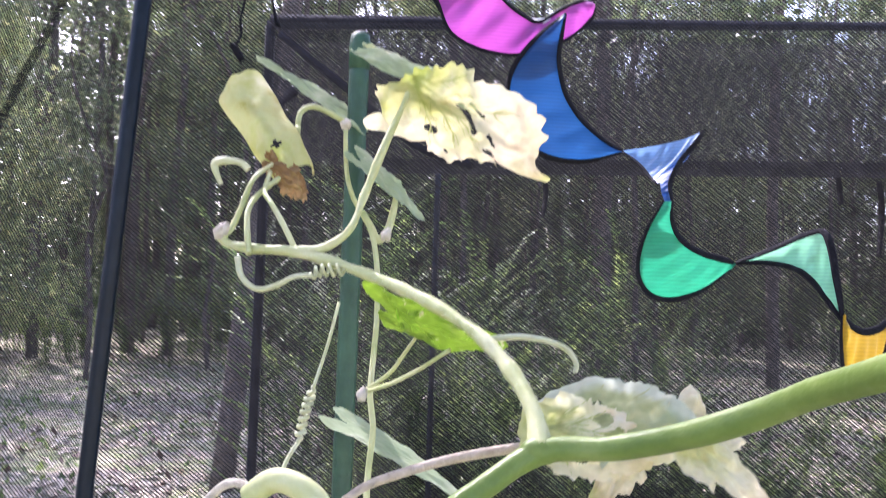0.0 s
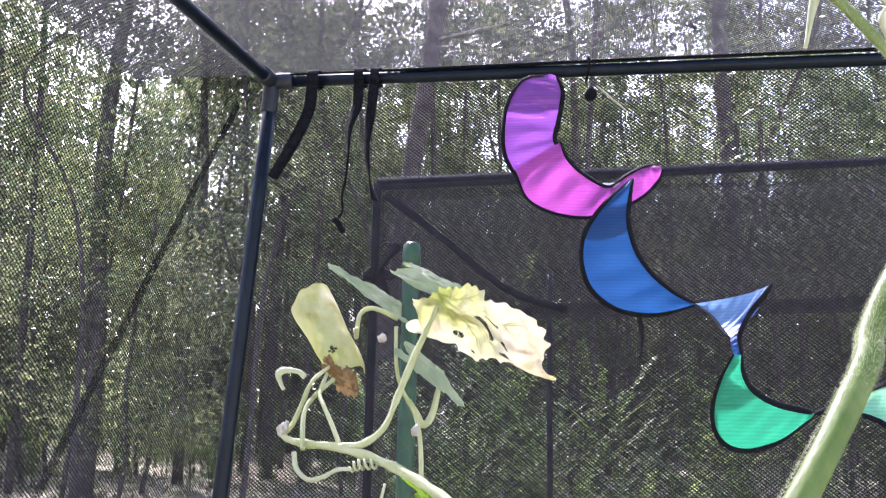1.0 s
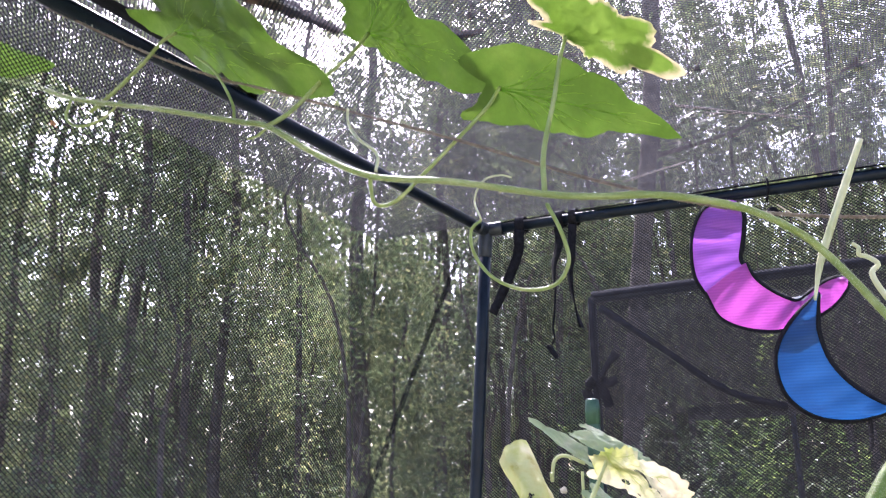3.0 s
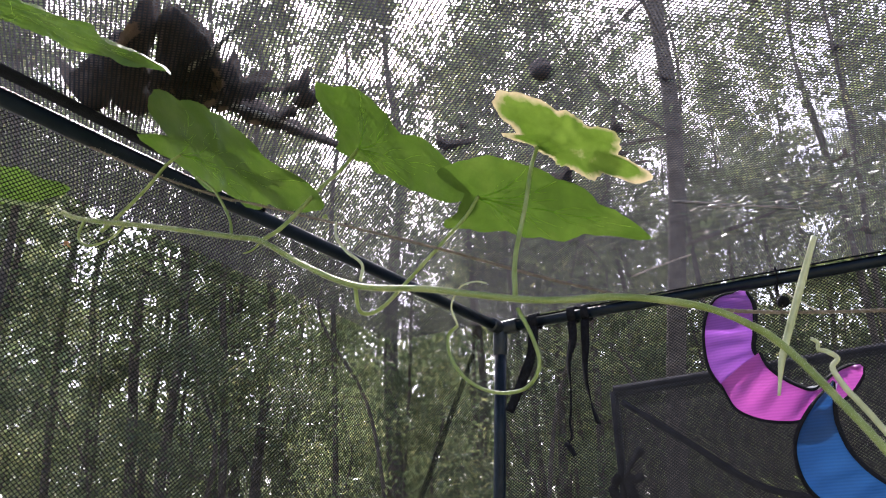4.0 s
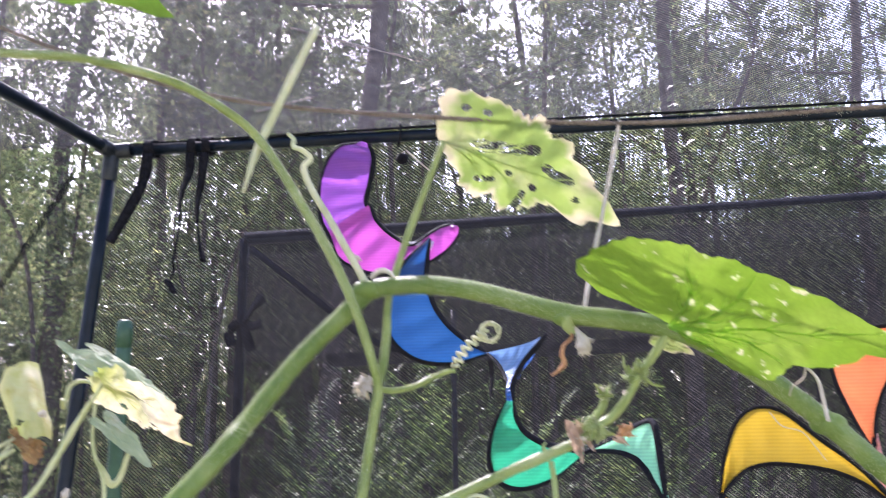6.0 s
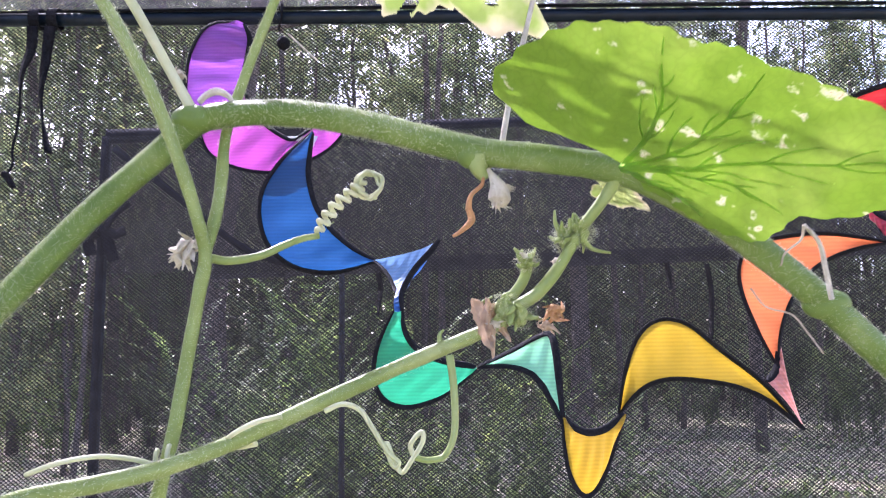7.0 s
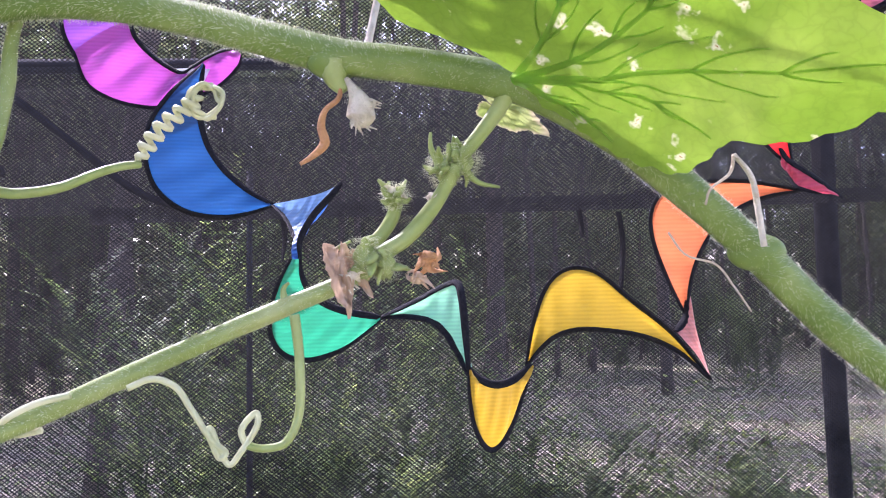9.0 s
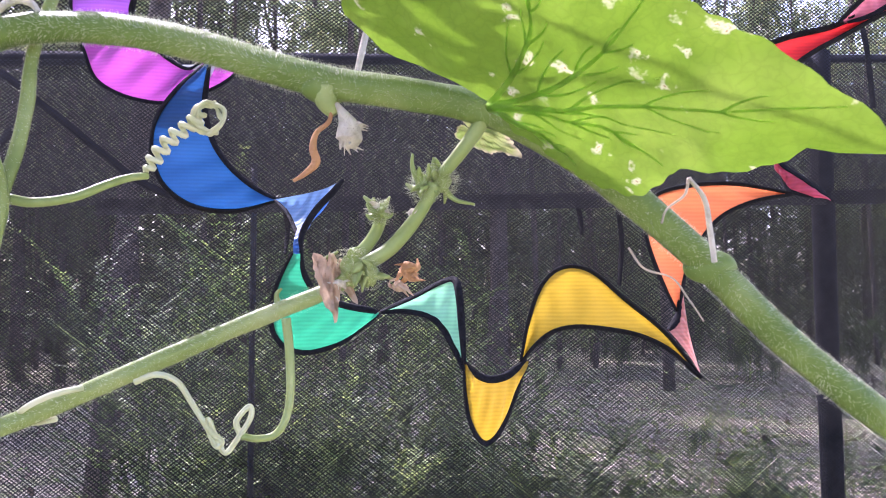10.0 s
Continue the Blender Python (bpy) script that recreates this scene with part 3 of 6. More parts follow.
ribbon_strip("edge_tape", [(DX, DY - 0.006, DZ + 0.01), (0.9, DY - 0.007, DZ + 0.035), (2.3, DY - 0.006, DZ + 0.083)], 0.014, (0, 0.3, 1), M_cloth, cage, "dark edge tape")
# a tied bow on the cage's post
bow = thing("cloth_tie", "black cloth tie knotted round the cage post", "tie", at=(DX, DY, 1.62))
for a, b, c in (((0.01, 0, 0), (0.035, -0.01, 0.03), (0.05, -0.01, 0.045)), ((0.01, 0, 0), (0.03, -0.01, -0.01), (0.048, -0.012, -0.004)), ((0.01, 0, 0), (0.022, -0.01, -0.03), (0.03, -0.01, -0.055)), ((0.0, 0, 0.0), (-0.012, -0.012, -0.02), (-0.006, -0.012, -0.045))):
    ribbon_strip("tail", [Vector(q) + Vector((DX, DY - 0.02, 1.62)) for q in (a, b, c)], 0.018, (0.3, 0.2, 1), M_strap, bow, thick=0.003)

# ---- straps on the back rail ----
strap_group = "straps hanging from the shelter rail"


def hanging_strap(pts, width, twist, label, loop=True):
    s = thing("webbing_strap", label, "strap", strap_group, at=pts[0])
    ribbon_strip("band", pts, width, (1, 0.25, 0), M_strap, s, thick=0.002, twist=twist)
    if loop:
        x, y, z = pts[0]
        bm = bmesh.new()
        ring = [Vector((x, CY + math.cos(a) * 0.0135, CZ + math.sin(a) * 0.0135)) for a in [i * math.pi / 8 for i in range(16)]]
        ring.append(ring[0])
        for p0, p1 in zip(ring, ring[1:]):
            q = [bm.verts.new(p + Vector((dx, 0, 0))) for p, dx in ((p0, -width / 2), (p0, width / 2), (p1, width / 2), (p1, -width / 2))]
            bm.faces.new(q)
        part("loop", bm, M_strap, s)
    return s


hanging_strap([(-0.3672, 1.024, 1.8098), (-0.3716, 1.024, 1.7699), (-0.3929, 1.024, 1.723), (-0.4165, 1.024, 1.6806)], 0.0155, 0.4, "black webbing strap slanting from rail to post")
s2 = hanging_strap([(-0.303, 1.022, 1.8064), (-0.3028, 1.022, 1.7785), (-0.3131, 1.022, 1.7435), (-0.3131, 1.022, 1.7045)], 0.0135, 1.6, "black webbing strap with a thin cord and hook")
tube("cord", [(-0.3131, 1.022, 1.7045), (-0.3157, 1.022, 1.6738), (-0.3194, 1.022, 1.651), (-0.318, 1.022, 1.6343), (-0.3235, 1.022, 1.6223)], 0.0016, M_strap, s2, sides=6)
bm = bmesh.new()
add_tube(bm, spline([(-0.3296, 1.022, 1.6224), (-0.3249, 1.022, 1.6193), (-0.3201, 1.022, 1.6117), (-0.3152, 1.022, 1.6041)], 6), [0.0034, 0.0042, 0.0042, 0.0034], 8)
part("hook", bm, M_strap, s2, "small black plastic hook")
hanging_strap([(-0.2812, 1.022, 1.8058), (-0.2845, 1.022, 1.7626), (-0.2885, 1.022, 1.7201), (-0.2832, 1.022, 1.6774), (-0.2758, 1.022, 1.646)], 0.0125, 2.2, "black webbing strap hanging twisted")

for pts in ([(0.5765, 1.46, 1.5695), (0.582, 1.46, 1.5426), (0.5854, 1.46, 1.5079)], [(0.649, 1.46, 1.5508), (0.654, 1.46, 1.4948), (0.6488, 1.46, 1.4227)], [(1.0724, 1.42, 1.8862), (1.0835, 1.42, 1.8217), (1.0913, 1.42, 1.7259)], [(0.0883, 1.46, 1.5517), (0.0934, 1.46, 1.5166), (0.089, 1.46, 1.4725)]):
    hanging_strap(pts, 0.009, 1.6, "black tie strap hanging from the net cage", loop=False)

# dark ball end of a shock cord on the rail
fin = thing("ball_bungee", "black ball-ended shock cord on the rail", "bungee cord", at=(-0.001, 1.05, 1.794))
bm = bmesh.new()
bmesh.ops.create_uvsphere(bm, u_segments=16, v_segments=10, radius=0.0085)
bmesh.ops.translate(bm, verts=bm.verts, vec=(0.0032, 1.03, 1.7834))
part("ball", bm, M_strap, fin, "black plastic ball")
tube("cord", [(-0.003, 1.03, 1.8), (0.002, 1.021, 1.815), (0.001, 1.024, 1.832), (0.0, 1.04, 1.834)], 0.0016, M_strap, fin, sides=6)
tube("tie_end", [(0.0109, 1.02, 1.7911), (0.0275, 1.02, 1.7749), (0.046, 1.02, 1.7574)], 0.0012, M_wool, fin, "thin pale cord end", sides=6)


# ---- forest ----
def quads(name, places, material, parent, kind="stuff"):
    """Many small leaf blades, each two bent triangles. places: (centre, axis, side, length)."""
    verts, faces = [], []
    for c, ax, sd, ln in places:
        k = len(verts)
        n = ax.cross(sd)
        verts += [c - ax * ln * 0.5, c + sd * ln * 0.24 + n * ln * 0.06, c + ax * ln * 0.5, c - sd * ln * 0.24 + n * ln * 0.06]
        faces += [(k, k + 1, k + 2), (k, k + 2, k + 3)]
    me = bpy.data.meshes.new(name)
    me.from_pydata(verts, [], faces)
    ob = mesh_part(name, me, material, parent, smooth=False)
    return ob


def any_dir(rnd):
    d = Vector((rnd.gauss(0, 1), rnd.gauss(0, 1), rnd.gauss(0, 1)))
    return d.normalized()


def tree(name, label, seed, height, radius, crown_from, leaves, spread, leaf_size, clump=0.36, lean=0.0):
    rnd = random.Random(seed)
    root = thing(name, label, "tree", "trees of the wood")
    bm = bmesh.new()
    wob = [Vector((rnd.gauss(0, 0.05) * i + lean * i, rnd.gauss(0, 0.05) * i, height * i / 6 - (0.1 if i == 0 else 0))) for i in range(7)]
    trunk = spline(wob, 5)
    add_tube(bm, trunk, [radius * 1.25, radius * 1.02, radius * 0.9, radius * 0.7, radius * 0.45, radius * 0.15], 10, lump=0.12)
    spots = []
    for i in range(18):
        f = crown_from + (1 - crown_from) * (i + rnd.random()) / 18
        b = trunk[min(len(trunk) - 1, int(f * (len(trunk) - 1)))]
        a = rnd.random() * 6.283
        ln = spread * (1.15 - 0.75 * (f - crown_from) / (1 - crown_from)) * rnd.uniform(0.6, 1.2)
        d = Vector((math.cos(a), math.sin(a), rnd.uniform(-0.15, 0.55)))
        limb = spline([b, b + d * ln * 0.5 + Vector((0, 0, -0.05 * ln)), b + d * ln + Vector((rnd.gauss(0, 0.2), rnd.gauss(0, 0.2), 0.1 * ln))], 4)
        add_tube(bm, limb, [radius * 0.28 * (1.3 - f), radius * 0.05], 5, caps=False)
        for q in limb[2:]:
            spots.append((q, d))
            for _ in range(1):
                s = q + any_dir(rnd) * ln * 0.3
                add_tube(bm, [q, (q + s) / 2 + Vector((0, 0, 0.03)), s], [radius * 0.07, radius * 0.02], 4, caps=False)
                spots.append((s, d))
    rnd.shuffle(spots)
    part("trunk", bm, M_bark, root, "greyish brown furrowed trunk with bare limbs")
    places = []
    for _ in range(leaves):
        q, d = spots[min(len(spots) - 1, int(len(spots) * rnd.random() ** 1.25))]
        o = any_dir(rnd) * abs(rnd.gauss(0, clump))
        o.z *= 0.55
        ax = (any_dir(rnd) + Vector((0, 0, -0.35))).normalized()
        places.append((q + o, ax, ax.orthogonal().normalized(), leaf_size * rnd.uniform(0.6, 1.35)))
    tagged(quads("crown", places, M_foliage, root), "small green leaves, backlit and gappy", kind="stuff")
    return root


def put_copy(src, x, y, turn, scale=1.0, lean=0.0):
    m = copy_thing(src, pose(x, y, ground_height(x, y), 0, lean, 0) @ pose(0, 0, 0, 0, 0, turn))
    m.scale = (scale, scale, scale)
    return m


kinds = [
    tree("tall_tree", "tall slender pine with a bare grey trunk and high crown", 11, 20, 0.1, 0.36, 7600, 2.7, 0.13),
    tree("tall_tree", "tall slender tree with a bare trunk and thin crown", 12, 17, 0.08, 0.28, 7600, 2.4, 0.125),
    tree("broadleaf_tree", "young broadleaf tree leafy from low down", 13, 9, 0.05, 0.14, 6600, 2.0, 0.09),
    tree("broadleaf_tree", "leafy understorey tree with spreading limbs", 14, 6.5, 0.04, 0.12, 6600, 2.0, 0.085),
    tree("thin_tree", "thin bare-stemmed sapling with a small crown", 15, 8, 0.028, 0.35, 2600, 1.2, 0.085, 0.4, 0.1),
    tree("slender_pine", "slender pine with a thin bare trunk and high crown", 16, 17, 0.05, 0.45, 4800, 1.9, 0.12),
    tree("old_pine", "stout dark pine trunk bare almost to the top", 17, 13.5, 0.135, 0.72, 4200, 2.2, 0.13),
]
spots_of_kinds = {
    0: [(-11.7, 14), (2.2, 12)],
    1: [(5.4, 14), (-5.2, 16.5)],
    6: [(-7.5, 12.6)],
    5: [(0.3, 13), (-6.3, 15.3), (-0.05, 16), (3.4, 15), (-9.0, 13)],
    4: [(-5.45, 9), (-11.6, 10), (-1.95, 9.2), (1.6, 9.5), (-3.4, 8.6), (-6.7, 11), (-7.7, 12.4)],
}
rnd = random.Random(5)
placed = []
for k, places in spots_of_kinds.items():
    for x, y in places:
        put_copy(kinds[k], x, y, rnd.uniform(0, 360), rnd.uniform(0.9, 1.1))
        placed.append((x, y))
flat_sun = Vector((sun_dir.x, sun_dir.y)).normalized()
put_copy(kinds[1], -1.5, 5.9, 40, 0.85, 5.5)
# two small trees added to cast shade on the ground at the left
put_copy(kinds[3], -5.0, 12.2, 70, 0.9)
put_copy(kinds[3], -6.2, 11.3, 200, 0.75)
# the wood stands round a clearing; on the sun's side it is lower
while len(placed) < 320:
    deg = rnd.uniform(-70, 48)
    near = 14.5 + 6 * max(0, min(1, (deg + 10) / 40)) - 2.0 * max(0, min(1, (-38 - deg) / 10))
    a, d = radians(deg), near + 27 * rnd.random() ** 0.9
    x, y = d * math.sin(a), d * math.cos(a)
    if any((x - px) ** 2 + (y - py) ** 2 < 0.9 ** 2 for px, py in placed):
        continue
    k = rnd.choice((0, 1, 1, 5, 5, 2, 2, 2, 3, 3))
    along, off = x * flat_sun.x + y * flat_sun.y, abs(x * flat_sun.y - y * flat_sun.x)
    if along > 0 and off < 2.2 and d < 28:
        k = rnd.choice((2, 3, 3))
    elif deg < -40:
        k = rnd.choice((0, 1, 1, 2, 2))
    put_copy(kinds[k], x, y, rnd.uniform(0, 360), rnd.uniform(0.8, 1.15))
    placed.append((x, y))
for i, src in enumerate(kinds):
    src.location = (-9 + i * 5.5, 27 + 2 * i, 0)


def shrub(seed, height, stems, label, low=0.012, high=0.034, tufts=2):
    """A feathery tall weed: arching stems set with narrow leaflets."""
    rnd = random.Random(seed)
    root = thing("feathery_shrub", label, "shrub", "weeds behind the net")
    bm = bmesh.new()
    places = []
    for _ in range(stems):
        a, h = rnd.random() * 6.283, height * rnd.uniform(0.55, 1.0)
        out = rnd.uniform(0.1, 0.45) * h
        b = Vector((rnd.gauss(0, 0.12), rnd.gauss(0, 0.12), -0.05))
        line = spline([b, b + Vector((math.cos(a) * out * 0.3, math.sin(a) * out * 0.3, h * 0.6)), b + Vector((math.cos(a) * out, math.sin(a) * out, h))], 8)
        add_tube(bm, line, [0.007, 0.0015], 5, caps=False)
        for i in range(4, len(line)):
            for _ in range(tufts):
                al = rnd.random() * 6.283
                ln = h * rnd.uniform(0.1, 0.26)
                tip = line[i] + Vector((math.cos(al) * ln, math.sin(al) * ln, ln * rnd.uniform(0.4, 1.1)))
                mid = (line[i] + tip) / 2 + Vector((0, 0, ln * 0.12))
                twig = spline([line[i], mid, tip], 8)
                add_tube(bm, twig, [0.0022, 0.0008], 4, caps=False)
                for q, nx in zip(twig, twig[1:]):
                    d = (nx - q).normalized()
                    side = d.cross(Vector((0, 0, 1))).normalized()
                    for sg in (-1, 1):
                        ax = (side * sg + d * 0.7 + Vector((0, 0, rnd.uniform(-0.2, 0.3)))).normalized()
                        s = rnd.uniform(low, high)
                        places.append((q + ax * s * 0.5, ax, ax.cross(d).cross(ax).normalized(), s))
    part("stem_clump", bm, M_shrub, root)
    tagged(quads("leafage", places, M_shrub, root), kind="stuff")
    return root


def leafy_weed(seed, height, stems, label):
    """Thin upright stems with single broad leaves set far apart."""
    rnd = random.Random(seed)
    root = thing("leafy_weed", label, "weed", "weeds behind the net")
    bm = bmesh.new()
    places = []
    for _ in range(stems):
        a, h = rnd.random() * 6.283, height * rnd.uniform(0.5, 1.0)
        b = Vector((rnd.gauss(0, 0.13), rnd.gauss(0, 0.13), -0.05))
        line = spline([b, b + Vector((math.cos(a) * h * 0.05, math.sin(a) * h * 0.05, h * 0.55)), b + Vector((math.cos(a) * h * 0.2, math.sin(a) * h * 0.2, h))], 12)
        add_tube(bm, line, [0.005, 0.0015], 5, caps=False)
        for i in range(5, len(line)):
            for _ in range(rnd.choice((1, 2, 2))):
                al, ln = rnd.random() * 6.283, rnd.uniform(0.03, 0.09) * (1.3 - 0.5 * i / len(line))
                d = Vector((math.cos(al), math.sin(al), rnd.uniform(-0.5, 0.5))).normalized()
                stalk = line[i] + d * rnd.uniform(0.015, 0.07)
                add_tube(bm, [line[i], (line[i] + stalk) / 2, stalk], [0.0015, 0.0008], 4, caps=False)
                side = d.cross(Vector((rnd.gauss(0, 0.3), rnd.gauss(0, 0.3), 1))).normalized()
                places.append((stalk + d * ln * 0.5, d, side, ln))
    part("stem_clump", bm, M_shrub, root)
    tagged(quads("leafage", places, M_shrub, root), kind="stuff")
    return root


weeds = [leafy_weed(26, 1.2, 6, "sparse dark green weed on thin upright stems"), leafy_weed(27, 0.95, 8, "low leafy dark green weed"), leafy_weed(28, 1.55, 3, "tall thin weed with few leaves")]
shrubs = [shrub(21, 1.75, 6, "feathery green weed with pale yellow-green tips"), shrub(22, 1.4, 7, "bushy fern-like green weed"), shrub(23, 1.1, 7, "low dark green leafy weed"), shrub(24, 1.5, 3, "tall thin weed with pale feathery spikes"), shrub(25, 1.15, 5, "broad-leaved green weed with drooping leaves", 0.05, 0.1, 1)]
rnd = random.Random(8)
for k, x, y, sc in ((0, -0.5, 3.3, 1.02), (1, -0.36, 4.0, 1.1), (2, -0.1, 3.2, 0.95), (0, -0.2, 3.7, 0.98), (3, 0.62, 4.3, 0.95), (2, 1.9, 4.5, 0.5), (1, 0.08, 4.8, 0.7), (4, 0.75, 3.2, 0.55), (4, 1.5, 3.4, 0.5), (3, 0.15, 3.3, 1.0), (3, 0.9, 3.6, 0.9), (3, -0.2, 3.4, 1.05), (3, 0.5, 3.9, 1.1), (3, -0.32, 2.9, 0.98), (3, 0.05, 2.95, 0.9), (3, 0.33, 3.0, 0.97), (3, 0.62, 3.1, 0.88)):
    put_copy(shrubs[k], x, y, rnd.uniform(0, 360), sc)
for i in range(9):
    put_copy(shrubs[4], -0.1 + 0.26 * i + rnd.uniform(-0.1, 0.1), 2.75 + rnd.uniform(0, 1.3), rnd.uniform(0, 360), rnd.uniform(0.7, 0.85) * (1.0 if i < 3 else 0.72))
for i in range(6):
    a, d = radians(rnd.uniform(-11, 40)), 5 + 4 * rnd.random()
    put_copy(shrubs[rnd.choice((1, 2, 2))], d * math.sin(a) + 0.1, d * math.cos(a), rnd.uniform(0, 360), rnd.uniform(0.3, 0.5))
wr = random.Random(31)
for i in range(46):
    x = -0.3 + 2.9 * (i + wr.random()) / 46
    y = wr.uniform(2.7, 4.6)
    put_copy(weeds[wr.choice((0, 0, 1, 1, 2))], x * (0.6 + y / 8), y, wr.uniform(0, 360), wr.uniform(0.75, 1.0))
for i in range(70):
    a, d = radians(rnd.uniform(-66, 44)), 15 + 10 * rnd.random()
    put_copy(shrubs[rnd.choice((1, 2))], d * math.sin(a), d * math.cos(a), rnd.uniform(0, 360), rnd.uniform(0.8, 1.4))
for i, src in enumerate(shrubs + weeds):
    src.location = (-14 + i * 1.6, 24.0 + i, -0.05)

# the far wood: trunks and leaf masses closing the view
far = thing("far_woods", "dense far wood of trunks and dark leaves", "woods", kind="stuff")
rnd = random.Random(3)
places = []
for _ in range(80000):
    a, d = radians(rnd.uniform(-75, 58)), rnd.uniform(40, 62)
    z = 18 * rnd.random() ** 1.15 if rnd.random() < 0.7 else rnd.uniform(0, 4.5)
    if noise.noise(Vector((a * 14, z * 0.35, 1))) < -0.12 and z > 4:
        continue
    ax = any_dir(rnd)
    places.append((Vector((d * math.sin(a), d * math.cos(a), z)), ax, ax.orthogonal().normalized(), rnd.uniform(0.3, 0.62)))
for _ in range(42000):
    a, d = radians(rnd.uniform(-75, 58)), rnd.uniform(28, 44)
    ax = any_dir(rnd)
    places.append((Vector((d * math.sin(a), d * math.cos(a), 9.0 * rnd.random() ** 1.1)), ax, ax.orthogonal().normalized(), rnd.uniform(0.25, 0.55)))
for _ in range(24000):
    a, d, z = radians(rnd.uniform(-75, 58)), rnd.uniform(34, 50), rnd.uniform(6, 21)
    if noise.noise(Vector((a * 20, z * 0.5, 7))) > -0.1:
        ax = any_dir(rnd)
        places.append((Vector((d * math.sin(a), d * math.cos(a), z)), ax, ax.orthogonal().normalized(), rnd.uniform(0.22, 0.45)))
tagged(quads("leaf_mass", places, M_foliage, far), kind="stuff")
bm = bmesh.new()
for _ in range(170):
    a, d, r = radians(rnd.uniform(-75, 58)), rnd.uniform(36, 60), rnd.uniform(0.08, 0.22)
    b = Vector((d * math.sin(a), d * math.cos(a), -0.2))
    add_tube(bm, [b, b + Vector((rnd.gauss(0, 0.4), 0, 9)), b + Vector((rnd.gauss(0, 0.8), 0, 18))], [r, r * 0.8, r * 0.3], 6, caps=False)
tagged(part("far_trunks", bm, M_bark, far), kind="stuff")

# fallen leaves and thin grass on the ground
def strewn(name, seed, count, low, high, upright, material, label, category):
    rnd = random.Random(seed)
    places = []
    for _ in range(count):
        a, d = radians(rnd.uniform(-60, 46)), 4.5 + 16 * rnd.random() ** 1.1
        x, y = d * math.sin(a), d * math.cos(a)
        if noise.noise(Vector((x * 0.8, y * 0.8, seed))) < rnd.uniform(-0.5, 0.2):
            continue
        ax = Vector((rnd.gauss(0, 1), rnd.gauss(0, 1), abs(rnd.gauss(0, 0.2)) + upright)).normalized()
        ln = rnd.uniform(low, high)
        places.append((Vector((x, y, ground_height(x, y) + 0.012 + ax.z * ln * 0.4)), ax, ax.cross(Vector((0.1, 0.2, 1))).normalized(), ln))
    tagged(quads(name, places, material, None), label, category, kind="stuff")


strewn("leaf_litter", 4, 34000, 0.05, 0.12, 0.0, M_dry, "pale fallen leaves on the forest floor", "leaf litter")
strewn("brown_litter", 5, 9000, 0.06, 0.14, 0.1, M_litter, "brown fallen leaves and bark on the forest floor", "leaf litter")
strewn("thin_grass", 6, 9000, 0.05, 0.11, 0.8, M_shrub, "thin patchy grass on the clearing", "grass")


# ---- the rainbow wind twister hung from the rail ----
spinner = thing("wind_twister", "rainbow ribbon wind twister with black piping hung from the rail", "wind spinner", at=(-0.04, 1.0, 1.8))
M_piping = surface("black_piping", [(0.3, (0.006, 0.006, 0.008)), (0.7, (0.02, 0.02, 0.024))], 300, 0.75, 0.0, 0.7)
M_piping.node_tree.nodes["Principled BSDF"].inputs["Specular IOR Level"].default_value = 0.1


def panel(edge_a, edge_b, colour, dark, label, pipe_a=True, pipe_b=True, ripple=0.0012, seed=0, lines=620.0):
    """One coloured length of ribbon between two edges, with piping sewn along them."""
    n, cols = 44, 9
    la, lb = spline(edge_a, 24), spline(edge_b, 24)
    pick = lambda l, f: l[min(len(l) - 1, int(round(f * (len(l) - 1))))]
    bm = bmesh.new()
    rows = []
    for i in range(n + 1):
        a, b = pick(la, i / n), pick(lb, i / n)
        d = pick(la, min(1, i / n + 0.03)) - pick(la, max(0, i / n - 0.03))
        nor = d.cross(b - a)
        nor = nor.normalized() if nor.length > 1e-9 else Vector((0, 1, 0))
        row = []
        for k in range(cols + 1):
            s = k / cols
            bulge = ripple * math.sin(math.pi * s) * (math.sin(i * 0.9 + seed) + 0.6 * math.sin(i * 0.37 + s * 3 + seed * 2)) + 0.004 * math.sin(math.pi * s)
            row.append(bm.verts.new(a.lerp(b, s) + nor * bulge))
        rows.append(row)
    for r0, r1 in zip(rows, rows[1:]):
        for k in range(cols):
            bm.faces.new((r0[k], r0[k + 1], r1[k + 1], r1[k]))
    p = part("panel", bm, woven("twister_cloth", colour, dark, lines), spinner, label)
    for on, l in ((pipe_a, la), (pipe_b, lb)):
        if on:
            bm = bmesh.new()
            add_tube(bm, l[::3] + [l[-1]], [0.0022, 0.0037, 0.0039, 0.0039, 0.0039, 0.0037, 0.0022], 8, flat=0.4)
            part("piping", bm, M_piping, p)
    return p


